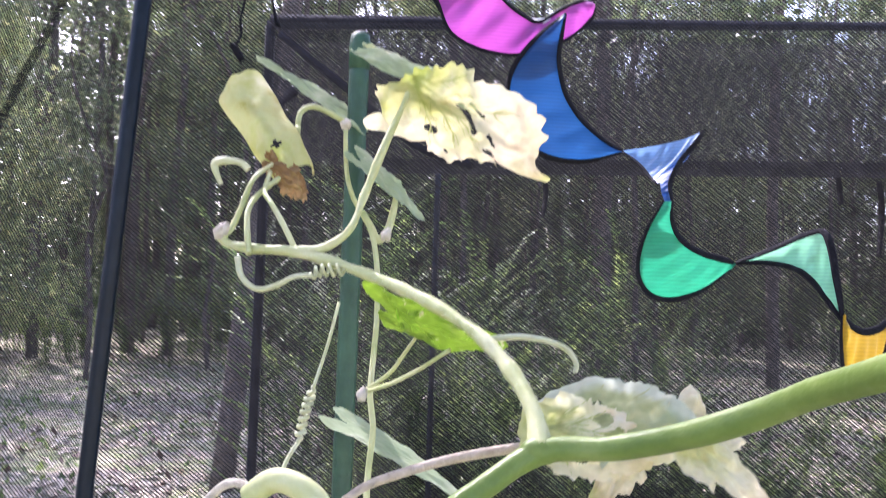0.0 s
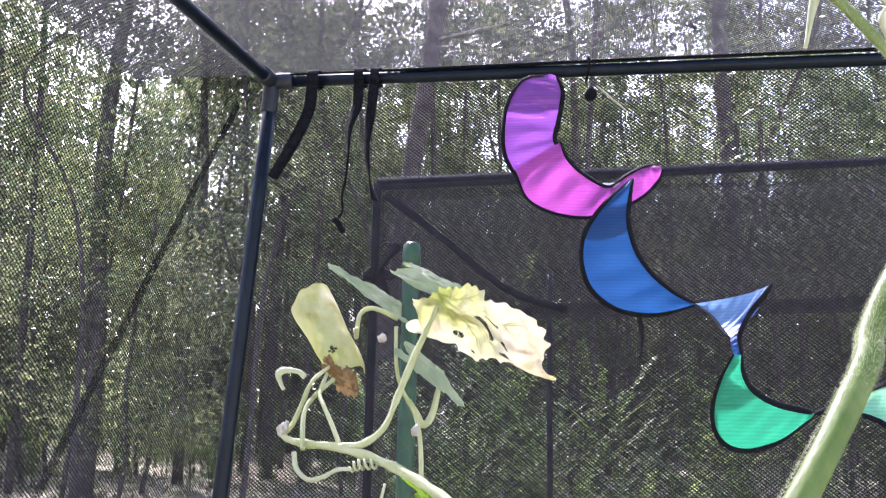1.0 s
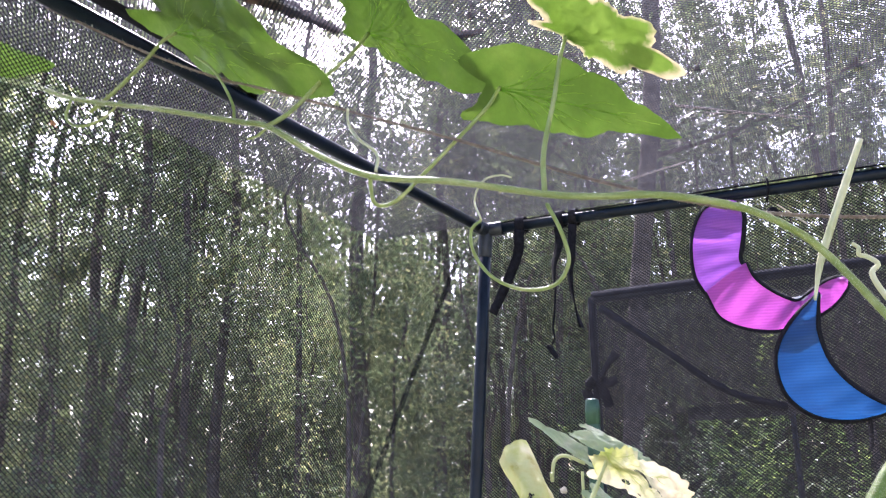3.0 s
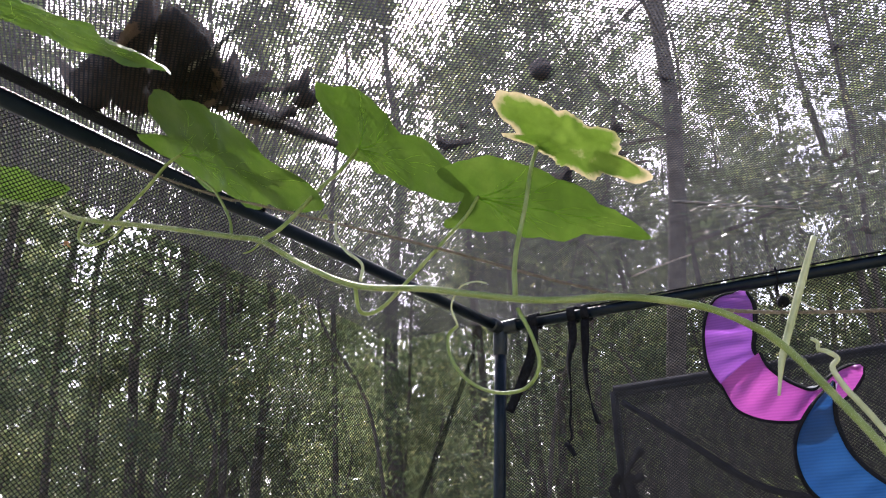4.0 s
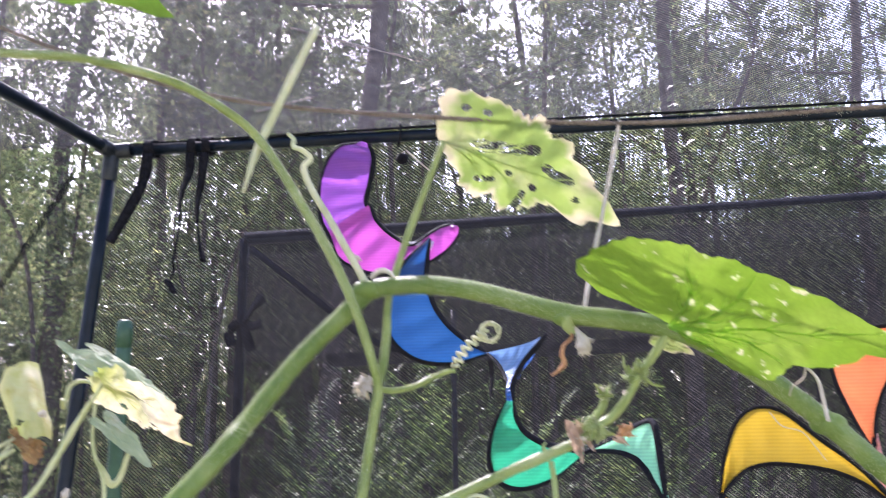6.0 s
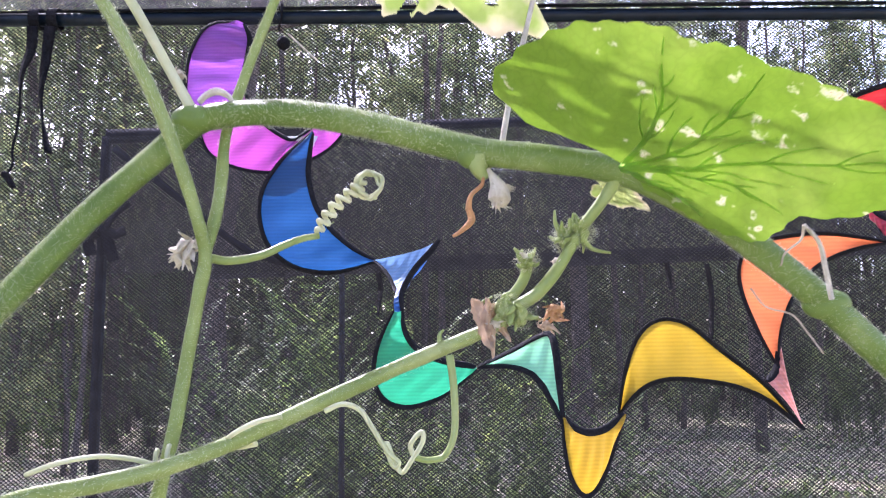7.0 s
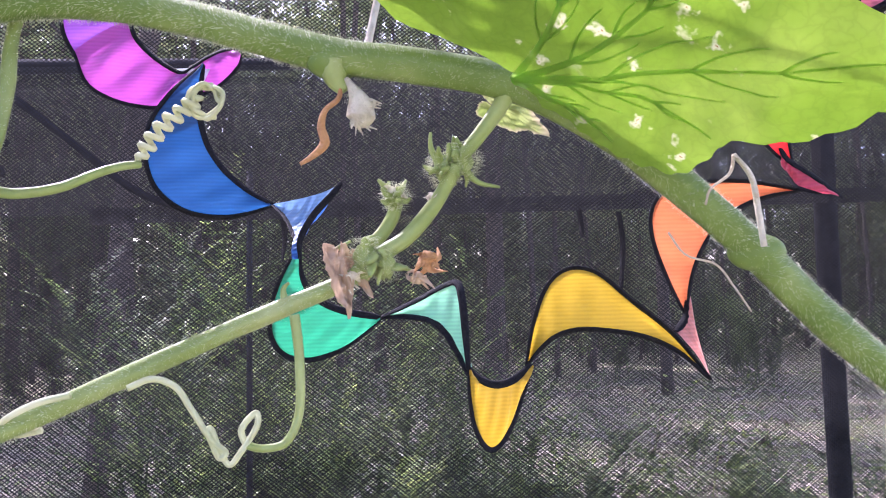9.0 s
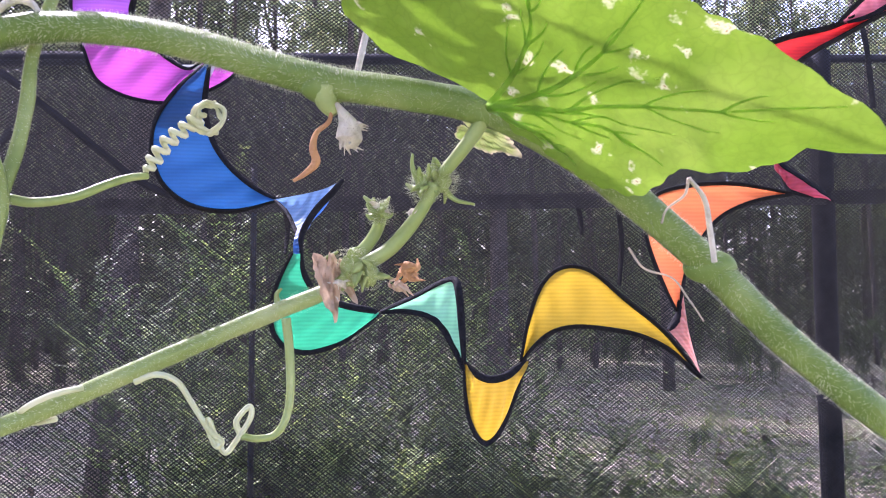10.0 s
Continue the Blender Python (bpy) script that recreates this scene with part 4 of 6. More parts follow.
MAG, MAGD = (0.52, 0.1, 0.46), (0.42, 0.07, 0.38)
# upper magenta length: the rail's shade is put into its violet colour
panel([(-0.0512, 1, 1.8002), (-0.0843, 1, 1.7934), (-0.1042, 1, 1.7535), (-0.1055, 1, 1.7002), (-0.0879, 1, 1.6626)], [(-0.039, 1, 1.7972), (-0.0318, 1, 1.7755), (-0.0373, 1, 1.7388), (-0.0422, 1, 1.7149), (-0.0349, 1, 1.6981)], (0.3, 0.09, 0.46), (0.24, 0.07, 0.38), "magenta ribbon length, shaded to violet-pink in its colour", seed=1, ripple=0.002)
panel([(-0.0916, 0.995, 1.674), (-0.077, 0.9936, 1.6386), (-0.0481, 0.9921, 1.6201), (-0.0098, 0.9907, 1.612), (0.022, 0.9893, 1.6182), (0.0572, 0.9879, 1.6328), (0.0798, 0.9864, 1.6536), (0.0852, 0.985, 1.6682)], [(-0.035, 0.995, 1.7089), (-0.0264, 0.9936, 1.6871), (-0.0069, 0.9921, 1.6665), (0.0187, 0.9907, 1.6506), (0.0317, 0.9893, 1.6552), (0.0479, 0.9879, 1.6657), (0.0659, 0.9864, 1.6735), (0.0814, 0.985, 1.6742)], MAG, MAGD, "magenta ribbon length", seed=2, ripple=0.0034)
panel([(0.0491, 0.965, 1.6526), (0.0163, 0.9679, 1.6239), (-0.0071, 0.9707, 1.5901), (-0.012, 0.9736, 1.556), (-0.0009, 0.9764, 1.5217), (0.0294, 0.9793, 1.4983), (0.0724, 0.9821, 1.4926), (0.1178, 0.985, 1.5046)], [(0.0491, 0.965, 1.6513), (0.0454, 0.9679, 1.6266), (0.0436, 0.9707, 1.6019), (0.0505, 0.9736, 1.5706), (0.0642, 0.9764, 1.5468), (0.0805, 0.9793, 1.5299), (0.0975, 0.9821, 1.5173), (0.1178, 0.985, 1.5064)], (0.012, 0.085, 0.26), (0.009, 0.062, 0.21), "royal blue ribbon length", seed=3)
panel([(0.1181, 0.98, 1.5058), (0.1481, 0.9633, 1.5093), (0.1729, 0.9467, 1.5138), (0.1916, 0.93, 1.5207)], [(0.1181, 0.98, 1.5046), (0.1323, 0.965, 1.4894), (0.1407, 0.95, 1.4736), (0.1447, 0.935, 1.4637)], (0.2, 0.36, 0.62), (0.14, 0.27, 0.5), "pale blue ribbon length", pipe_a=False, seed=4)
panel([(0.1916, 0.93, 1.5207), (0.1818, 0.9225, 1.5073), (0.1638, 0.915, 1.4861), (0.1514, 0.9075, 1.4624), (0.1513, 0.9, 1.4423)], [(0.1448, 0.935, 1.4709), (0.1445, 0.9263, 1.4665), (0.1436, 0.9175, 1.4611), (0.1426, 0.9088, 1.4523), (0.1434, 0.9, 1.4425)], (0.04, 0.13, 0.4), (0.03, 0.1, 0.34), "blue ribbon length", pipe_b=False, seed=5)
panel([(0.1434, 0.9, 1.4425), (0.1302, 0.9057, 1.417), (0.122, 0.9114, 1.3889), (0.1241, 0.9171, 1.3632), (0.1396, 0.9229, 1.3472), (0.1636, 0.9286, 1.3451), (0.1942, 0.9343, 1.3562), (0.2281, 0.94, 1.3814)], [(0.1513, 0.9, 1.4423), (0.1531, 0.9057, 1.4249), (0.1606, 0.9114, 1.4095), (0.1736, 0.9171, 1.399), (0.1908, 0.9229, 1.3917), (0.2083, 0.9286, 1.3878), (0.2202, 0.9343, 1.3858), (0.2282, 0.94, 1.3838)], (0.018, 0.38, 0.2), (0.013, 0.3, 0.15), "emerald green ribbon length", seed=6)
# green length whose pale mint colour holds the sun shining through it
panel([(0.2305, 0.94, 1.3843), (0.2466, 0.93, 1.3915), (0.2695, 0.92, 1.4024), (0.2891, 0.91, 1.4131), (0.3034, 0.9, 1.4164), (0.307, 0.89, 1.4008), (0.3086, 0.88, 1.3675), (0.3095, 0.87, 1.3336)], [(0.2305, 0.94, 1.3831), (0.2464, 0.93, 1.3845), (0.263, 0.92, 1.3835), (0.2792, 0.91, 1.3791), (0.2902, 0.9, 1.3698), (0.2995, 0.89, 1.3537), (0.3053, 0.88, 1.3402), (0.3088, 0.87, 1.3288)], (0.36, 0.8, 0.52), (0.22, 0.68, 0.38), "green ribbon length, sunlit to mint in its colour", seed=7)
panel([(0.3095, 0.87, 1.3336), (0.3109, 0.8743, 1.3107), (0.3149, 0.8786, 1.2833), (0.3231, 0.8829, 1.2637), (0.3341, 0.8871, 1.2563), (0.3483, 0.8914, 1.2699), (0.3618, 0.8957, 1.2991), (0.3763, 0.9, 1.3333)], [(0.3107, 0.87, 1.3352), (0.3171, 0.8743, 1.3272), (0.3259, 0.8786, 1.3212), (0.336, 0.8829, 1.3179), (0.3469, 0.8871, 1.3184), (0.3569, 0.8914, 1.3216), (0.366, 0.8957, 1.3272), (0.3764, 0.9, 1.3344)], (0.5, 0.32, 0.012), (0.42, 0.26, 0.01), "golden yellow ribbon length", seed=8)
panel([(0.3706, 0.9, 1.3335), (0.3782, 0.8943, 1.3766), (0.3923, 0.8886, 1.4127), (0.4132, 0.8829, 1.4282), (0.4396, 0.8771, 1.4228), (0.4699, 0.8714, 1.3963), (0.5075, 0.8657, 1.364), (0.5424, 0.86, 1.3196)], [(0.3706, 0.9, 1.3324), (0.3837, 0.8943, 1.3496), (0.4, 0.8886, 1.3632), (0.4213, 0.8829, 1.3688), (0.4504, 0.8771, 1.367), (0.4844, 0.8714, 1.3602), (0.5146, 0.8657, 1.3449), (0.5418, 0.86, 1.3186)], (0.52, 0.35, 0.018), (0.43, 0.28, 0.012), "golden yellow ribbon length", seed=9)
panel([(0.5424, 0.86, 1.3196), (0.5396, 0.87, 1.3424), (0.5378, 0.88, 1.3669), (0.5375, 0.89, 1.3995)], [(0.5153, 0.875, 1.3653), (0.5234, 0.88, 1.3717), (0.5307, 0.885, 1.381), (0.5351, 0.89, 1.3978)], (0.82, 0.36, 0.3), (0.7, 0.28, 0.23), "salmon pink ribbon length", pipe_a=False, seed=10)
panel([(0.5316, 0.89, 1.3804), (0.5127, 0.8843, 1.4152), (0.4975, 0.8786, 1.4518), (0.4937, 0.8729, 1.4796), (0.5042, 0.8671, 1.5001), (0.5354, 0.8614, 1.5087), (0.5781, 0.8557, 1.5103), (0.6363, 0.85, 1.5004)], [(0.5338, 0.89, 1.3804), (0.5344, 0.8843, 1.4062), (0.5395, 0.8786, 1.4311), (0.5507, 0.8729, 1.4557), (0.5667, 0.8671, 1.4762), (0.5876, 0.8614, 1.4885), (0.6108, 0.8557, 1.4956), (0.6362, 0.85, 1.4993)], (0.7, 0.2, 0.07), (0.6, 0.15, 0.05), "orange ribbon length", seed=11)
panel([(0.6763, 0.845, 1.4919), (0.6545, 0.8533, 1.5126), (0.6327, 0.8617, 1.5308), (0.6284, 0.87, 1.5448)], [(0.658, 0.85, 1.4963), (0.6382, 0.8567, 1.5038), (0.636, 0.8633, 1.5121), (0.6369, 0.87, 1.5275)], (0.62, 0.08, 0.14), (0.5, 0.06, 0.1), "crimson ribbon length", seed=12)
panel([(0.6369, 0.87, 1.5275), (0.6124, 0.8678, 1.5488), (0.5913, 0.8656, 1.5781), (0.5819, 0.8633, 1.5994), (0.5864, 0.8611, 1.6267), (0.6073, 0.8589, 1.6463), (0.6401, 0.8567, 1.6605), (0.6905, 0.8544, 1.6735), (0.7387, 0.8522, 1.6977), (0.7875, 0.85, 1.7252)], [(0.6412, 0.87, 1.5276), (0.638, 0.8678, 1.5417), (0.634, 0.8656, 1.5673), (0.6312, 0.8633, 1.59), (0.6349, 0.8611, 1.6127), (0.6463, 0.8589, 1.631), (0.6666, 0.8567, 1.646), (0.6961, 0.8544, 1.6619), (0.7444, 0.8522, 1.6879), (0.7929, 0.85, 1.7076)], (0.75, 0.03, 0.03), (0.6, 0.02, 0.02), "bright red ribbon length", seed=13)
panel([(0.6878, 0.85, 1.6719), (0.7149, 0.8433, 1.6996), (0.7415, 0.8367, 1.7184), (0.7741, 0.83, 1.7402)], [(0.7, 0.85, 1.6752), (0.7202, 0.8433, 1.6806), (0.7466, 0.8367, 1.6953), (0.7789, 0.83, 1.7113)], (0.66, 0.2, 0.26), (0.55, 0.15, 0.2), "rose pink ribbon length", seed=14)

# the maker's white tag sewn in beside the magenta length
bm = bmesh.new()
tag = [[bm.verts.new(Vector(a).lerp(Vector(b), k / 6) + Vector((0, -0.002 * math.sin(math.pi * k / 6) + dy, 0))) for k in range(7)] for a, b, dy in (((0.012, 0.992, 1.6545), (0.052, 0.986, 1.653), 0), ((0.034, 0.991, 1.6405), (0.046, 0.986, 1.639), 0), ((0.034, 0.991, 1.6405), (0.046, 0.986, 1.639), 0.0006), ((0.012, 0.992, 1.6545), (0.052, 0.986, 1.653), 0.0006))]
for ra, rb in zip(tag, tag[1:] + tag[:1]):
    for k in range(6):
        bm.faces.new((ra[k], ra[k + 1], rb[k + 1], rb[k]))
part("tag", bm, leafy("white_tag", [(0.3, (0.68, 0.66, 0.68)), (0.7, (0.8, 0.79, 0.8))], 40, 0.3, 0.5, bump=0.1), spinner, "small white cloth tag")

# ---- stake ----
stake = thing("garden_stake", "dark green plastic-coated garden stake standing upright", "stake", at=(-0.13, 0.53, 0))
bm = bmesh.new()
base, top = Vector([(-0.1325, 0.53, 1.2282)][0]), Vector([(-0.1307, 0.53, 1.4892)][0])
low = top + (base - top) * ((top.z + 0.06) / (top.z - base.z))
line = [low + (top - low) * (i / 60) for i in range(61)]
add_tube(bm, line, [0.0056 + (0.0003 if i % 2 else 0) for i in range(61)], 14)
part("rod", bm, M_stake, stake)
bm = bmesh.new()
add_tube(bm, [top + (low - top) * 0.012, top + (low - top) * 0.003, top - (low - top) * 0.001, top - (low - top) * 0.002], [0.0061, 0.0063, 0.0055, 0.003], 14)
part("cap", bm, M_stake, stake, "moulded green plastic end cap")

# ---- the old withered shoot round the stake ----
old = thing("withered_vine", "yellowing cucumber shoot with withered curled leaves", "vine", "cucumber vines")
shoot = [(-0.0472, 0.32, 1.2955), (-0.0497, 0.33, 1.3076), (-0.0573, 0.345, 1.3201), (-0.07, 0.36, 1.332), (-0.0895, 0.38, 1.3427), (-0.1138, 0.4, 1.352), (-0.1419, 0.409, 1.3598), (-0.1621, 0.415, 1.3612), (-0.1744, 0.42, 1.3631), (-0.1795, 0.42, 1.3664)]
tube("stem", shoot, [0.0035, 0.0027, 0.0024, 0.0021, 0.0017], M_stem_pale, old, sides=14, steps=14, lump=0.4, ridge=0.05)
bristles(shoot, [0.0033, 0.0026, 0.0023, 0.002, 0.0016], old, 9000, 0.0009, 4, 0.00009)
tube("petiole", [(-0.1419, 0.409, 1.3606), (-0.1305, 0.408, 1.3623), (-0.1202, 0.41, 1.3707), (-0.1155, 0.42, 1.3866), (-0.1082, 0.43, 1.4099), (-0.1003, 0.44, 1.4319), (-0.0968, 0.445, 1.4425)], [0.002, 0.0018, 0.0015], M_stem_pale, old, lump=0.4)
tube("petiole", [(-0.177, 0.42, 1.366), (-0.1742, 0.425, 1.3715), (-0.1712, 0.43, 1.3822), (-0.1682, 0.437, 1.3946), (-0.163, 0.452, 1.4035)], [0.0014, 0.0012], M_stem_pale, old, lump=0.4)
tube("petiole", [(-0.1436, 0.41, 1.3615), (-0.1506, 0.4167, 1.3728), (-0.1571, 0.4233, 1.3819), (-0.1625, 0.434, 1.3886), (-0.1632, 0.449, 1.3995)], [0.0013, 0.0011], M_stem_pale, old)
tube("petiole", [(-0.1633, 0.41, 1.3585), (-0.166, 0.4167, 1.3711), (-0.1671, 0.4233, 1.3791), (-0.1652, 0.432, 1.3862), (-0.1585, 0.446, 1.3962)], [0.0014, 0.0012], M_stem_pale, old)
tube("petiole", [(-0.1594, 0.5, 1.431), (-0.1609, 0.505, 1.4257), (-0.1601, 0.51, 1.4407), (-0.1523, 0.515, 1.4452), (-0.1369, 0.52, 1.4387)], [0.0015, 0.0015], M_stem_pale, old)
tube("tendril", [(-0.1671, 0.42, 1.3964), (-0.1709, 0.42, 1.3993), (-0.1784, 0.42, 1.4), (-0.1821, 0.42, 1.3979), (-0.1806, 0.42, 1.3929), (-0.1787, 0.42, 1.3895)], [0.0014, 0.0018, 0.001], M_tendril, old, lump=0.4)
tube("tendril", [(-0.1681, 0.41, 1.3572), (-0.1654, 0.408, 1.3487), (-0.1582, 0.406, 1.3437), (-0.1496, 0.404, 1.3456), (-0.1423, 0.402, 1.3493), (-0.1349, 0.4, 1.35)], [0.0014, 0.001], M_tendril, old)


def coil(pts, turns, radius, wire, material, parent, label=""):
    """A tendril wound like a spring along a line."""
    line = spline(pts, 40)
    d0 = (line[-1] - line[0]).normalized()
    a = d0.orthogonal().normalized()
    b = d0.cross(a)
    n = int(turns * 14)
    out = []
    for i in range(n + 1):
        f = i / n
        p = line[min(len(line) - 1, int(f * (len(line) - 1)))]
        w = 6.283 * turns * f
        r = radius * min(1, 6 * f + 0.05, 6 * (1 - f) + 0.3) * (1 + 0.2 * noise.noise(Vector((f * 9, 0, turns))))
        out.append(p + a * math.cos(w) * r + b * math.sin(w) * r)
    bm = bmesh.new()
    add_tube(bm, out, wire, 6)
    return part("tendril", bm, material, parent, label)


coil([(-0.1354, 0.4, 1.35), (-0.1291, 0.4, 1.3525), (-0.1209, 0.4, 1.3523)], 5, 0.0022, 0.0008, M_tendril, old, "pale coiled tendril")
tube("tendril", [(-0.1296, 0.46, 1.3383), (-0.1337, 0.455, 1.318), (-0.139, 0.45, 1.2983)], 0.0008, M_tendril, old)
coil([(-0.139, 0.45, 1.2983), (-0.1426, 0.45, 1.2863), (-0.1452, 0.45, 1.2725)], 8, 0.0017, 0.0011, M_tendril, old, "pale coiled tendril")
tube("tendril", [(-0.1452, 0.45, 1.2725), (-0.1489, 0.445, 1.266), (-0.1509, 0.44, 1.2597)], 0.001, M_tendril, old)
tube("tendril", [(-0.0609, 0.37, 1.3275), (-0.0501, 0.37, 1.3287), (-0.0393, 0.37, 1.3273), (-0.0317, 0.37, 1.3241), (-0.0284, 0.37, 1.3189), (-0.0288, 0.37, 1.3157)], [0.0013, 0.0009], M_tendril, old)
tube("tendril", [(-0.0448, 0.37, 1.2876), (-0.0599, 0.368, 1.2854), (-0.0768, 0.366, 1.2821), (-0.0913, 0.364, 1.278), (-0.1056, 0.362, 1.2729), (-0.1146, 0.36, 1.2669)], [0.002, 0.0016], M_dry, old, "dry brownish tendril")
tube("tendril", [(-0.1604, 0.35, 1.2697), (-0.1548, 0.3467, 1.2749), (-0.1492, 0.3433, 1.2768), (-0.1436, 0.34, 1.2758)], 0.0016, M_wool, old)
tube("stem", [(-0.1423, 0.33, 1.2753), (-0.1346, 0.3275, 1.2812), (-0.1277, 0.325, 1.2814), (-0.1198, 0.3225, 1.2773), (-0.1147, 0.32, 1.2696)], [0.004, 0.0042], M_stem_pale, old)
tube("stem", [(-0.1339, 0.5, 1.4317), (-0.1323, 0.496, 1.4083), (-0.1278, 0.492, 1.3929), (-0.118, 0.488, 1.3765), (-0.1136, 0.484, 1.3574), (-0.1124, 0.48, 1.3314), (-0.1134, 0.476, 1.3088), (-0.1139, 0.472, 1.2924), (-0.1117, 0.468, 1.2764), (-0.1129, 0.464, 1.2579), (-0.1132, 0.46, 1.2426)], [0.0012, 0.0014, 0.0015, 0.0016], M_stem_pale, old)
tube("petiole", [(-0.1229, 0.49, 1.3854), (-0.1184, 0.492, 1.3783), (-0.1144, 0.494, 1.3711), (-0.1096, 0.496, 1.3758), (-0.1065, 0.498, 1.3882), (-0.1059, 0.5, 1.3944)], [0.002, 0.0022, 0.0014], M_stem_pale, old, lump=0.3)
tube("petiole", [(-0.1158, 0.47, 1.2953), (-0.1038, 0.46, 1.305), (-0.0956, 0.45, 1.3168), (-0.0895, 0.437, 1.3262)], [0.0011, 0.0008], M_stem_pale, old)
tube("petiole", [(-0.1158, 0.47, 1.2945), (-0.1033, 0.4533, 1.3003), (-0.0897, 0.4367, 1.3089), (-0.076, 0.417, 1.3196)], [0.0011, 0.0009], M_stem_pale, old)
for q, s in zip([(-0.1789, 0.42, 1.3684), (-0.1769, 0.42, 1.3698), (-0.1055, 0.42, 1.3694), (-0.1138, 0.42, 1.2991), (-0.1249, 0.42, 1.4178)], (0.0035, 0.003, 0.003, 0.003, 0.0022)):
    bm = bmesh.new()
    add_tube(bm, [Vector(q) + Vector((0, 0, -s)), Vector(q), Vector(q) + Vector((s * 0.5, 0, s))], [s * 0.6, s, s * 0.4], 8, lump=0.6)
    part("bud", bm, M_wool, old, "shrivelled woolly bud")

DN, RN = (0.1, -0.93, 0.25), (-0.3, -0.9, -0.1)
leaf(old, *[(-0.0967, 0.432, 1.4435), (-0.0332, 0.4341, 1.3951)], (-0.478, -0.588, -0.653), M_leaf_dead, droop=0.02, fold=-0.08, wrinkle=0.08, ragged=0.05, seed=3, vein=0.0004, rings=44, spokes=220, teeth=0.05,
     outline=[(-178, 0.45), (-159, 0.56), (-149, 0.46), (-143, 0.62), (-133, 0.7), (-128, 0.42), (-112, 0.25), (-87, 0.3), (-72, 0.28), (-45, 0.21), (-7, 0.28), (3, 0.34), (8, 0.3), (13, 0.66), (17, 0.68), (21, 0.56), (30, 0.5), (39, 0.6), (57, 0.58), (73, 0.55), (96, 0.44), (135, 0.41), (162, 0.39)], centre=(0.36, -0.157),
     holes=((0.23, -0.28, 0.28, -0.26, 0.022), (0.33, 0.03, 0.47, -0.06, 0.026), (0.38, 0.1, 0.47, 0.08, 0.018), (0.57, 0.02, 0.61, -0.01, 0.02), (0.62, -0.09, 0.025), (0.4, -0.37, 0.012)), label="withered yellow leaf full of holes")


def rolled_leaf(axis, radii, turn, start, parent, label):
    """A withered blade rolled lengthwise into an open tube with an uneven mouth; its joint lies at the axis's foot."""
    line = spline(axis, 12)
    rad = radii_along(radii, len(line))
    along = (line[-1] - line[0]).normalized()
    side = Vector((0, -1, 0))
    side = (side - along * side.dot(along)).normalized()
    up = along.cross(side)
    bm = bmesh.new()
    flat = bm.loops.layers.uv.new("blade")
    n, rows, spot = 26, [], {}
    for i, q in enumerate(line):
        f = i / (len(line) - 1)
        row = []
        for k in range(n + 1):
            s = k / n
            a = start + turn * s
            r = rad[i] * (1 + 0.22 * noise.noise(Vector((s * 4, f * 3, 2))) - 0.3 * max(0, s - 0.75) + 0.05 * math.cos(a * 6))
            lip = along * 0.007 * (1.6 * s - 0.9) * f ** 6 + along * 0.002 * noise.noise(Vector((s * 12, f * 9, 5)))
            v = bm.verts.new(q + (side * math.cos(a) + up * math.sin(a)) * r + lip)
            spot[v] = (0.02 + 0.45 * abs(s - 0.4) + 0.08 * f, 0.0)
            row.append(v)
        rows.append(row)
    for i in range(len(rows) - 1):
        for k in range(n):
            if (i - 9) ** 2 + (k - 11) ** 2 < 2:
                continue
            face = bm.faces.new((rows[i][k], rows[i][k + 1], rows[i + 1][k + 1], rows[i + 1][k]))
            for corner in face.loops:
                corner[flat].uv = spot[corner.vert]
    return part("blade", bm, M_leaf_dead, parent, label)


rolled_leaf([(-0.153, 0.462, 1.398), (-0.161, 0.468, 1.412), (-0.173, 0.478, 1.428), (-0.189, 0.492, 1.4475)], [0.0095, 0.0125, 0.0125, 0.0135], 3.9, -1.7, old, "rolled yellow leaf browning at the base")
leaf(old, *[(-0.163, 0.452, 1.4035), (-0.1485, 0.449, 1.3925)], (-0.2, -0.9, -0.1), M_leaf_brown, width=0.6, curl=-0.8, wrinkle=0.2, ragged=0.2, seed=9, vein=0, label="crumpled brown leaf end")
leaf(old, *[(-0.1535, 0.456, 1.3985), (-0.1475, 0.453, 1.3865)], (0.4, -0.8, 0.1), M_leaf_brown, width=0.8, curl=-0.8, wrinkle=0.2, ragged=0.15, seed=19, vein=0, label="crumpled brown leaf end")
leaf(old, *[(-0.1387, 0.53, 1.4416), (-0.1908, 0.54, 1.4775)], (0.35, -0.5, 0.85), M_leaf_grey, width=0.22, fold=0.5, wrinkle=0.05, ragged=0.05, seed=5, vein=0, back=0.1, label="narrow folded pale leaf")
leaf(old, *[(-0.1083, 0.45, 1.4577), (-0.0504, 0.435, 1.4315)], (0.25, -0.55, 0.8), M_leaf_grey, width=0.26, fold=-0.3, droop=0.12, wrinkle=0.05, ragged=0.08, seed=17, vein=0, back=0.05, name="rim", label="pale rolled rim of the withered leaf")
leaf(old, *[(-0.1223, 0.5, 1.4128), (-0.0887, 0.5, 1.3865)], (0.3, -0.5, 0.8), M_leaf_grey, width=0.36, droop=0.1, wrinkle=0.05, ragged=0.06, seed=6, vein=0, back=0.1, label="small pale grey-green leaf")
leaf(old, *[(-0.1, 0.43, 1.3345), (-0.058, 0.4, 1.3175)], (-0.1, -0.6, -0.75), M_leaf, width=0.5, droop=0.15, wrinkle=0.05, seed=7, vein=0.0003, back=0.15, label="small bright green leaf")
leaf(old, *[(-0.1229, 0.5, 1.2715), (-0.0631, 0.48, 1.2459)], (0.3, -0.35, 0.9), M_leaf_grey, width=0.24, droop=0.1, wrinkle=0.02, ragged=0.03, seed=11, vein=0.0003, back=0.1, label="grey-green drooping leaf")
WN = (0.1, -0.8, 0.55)
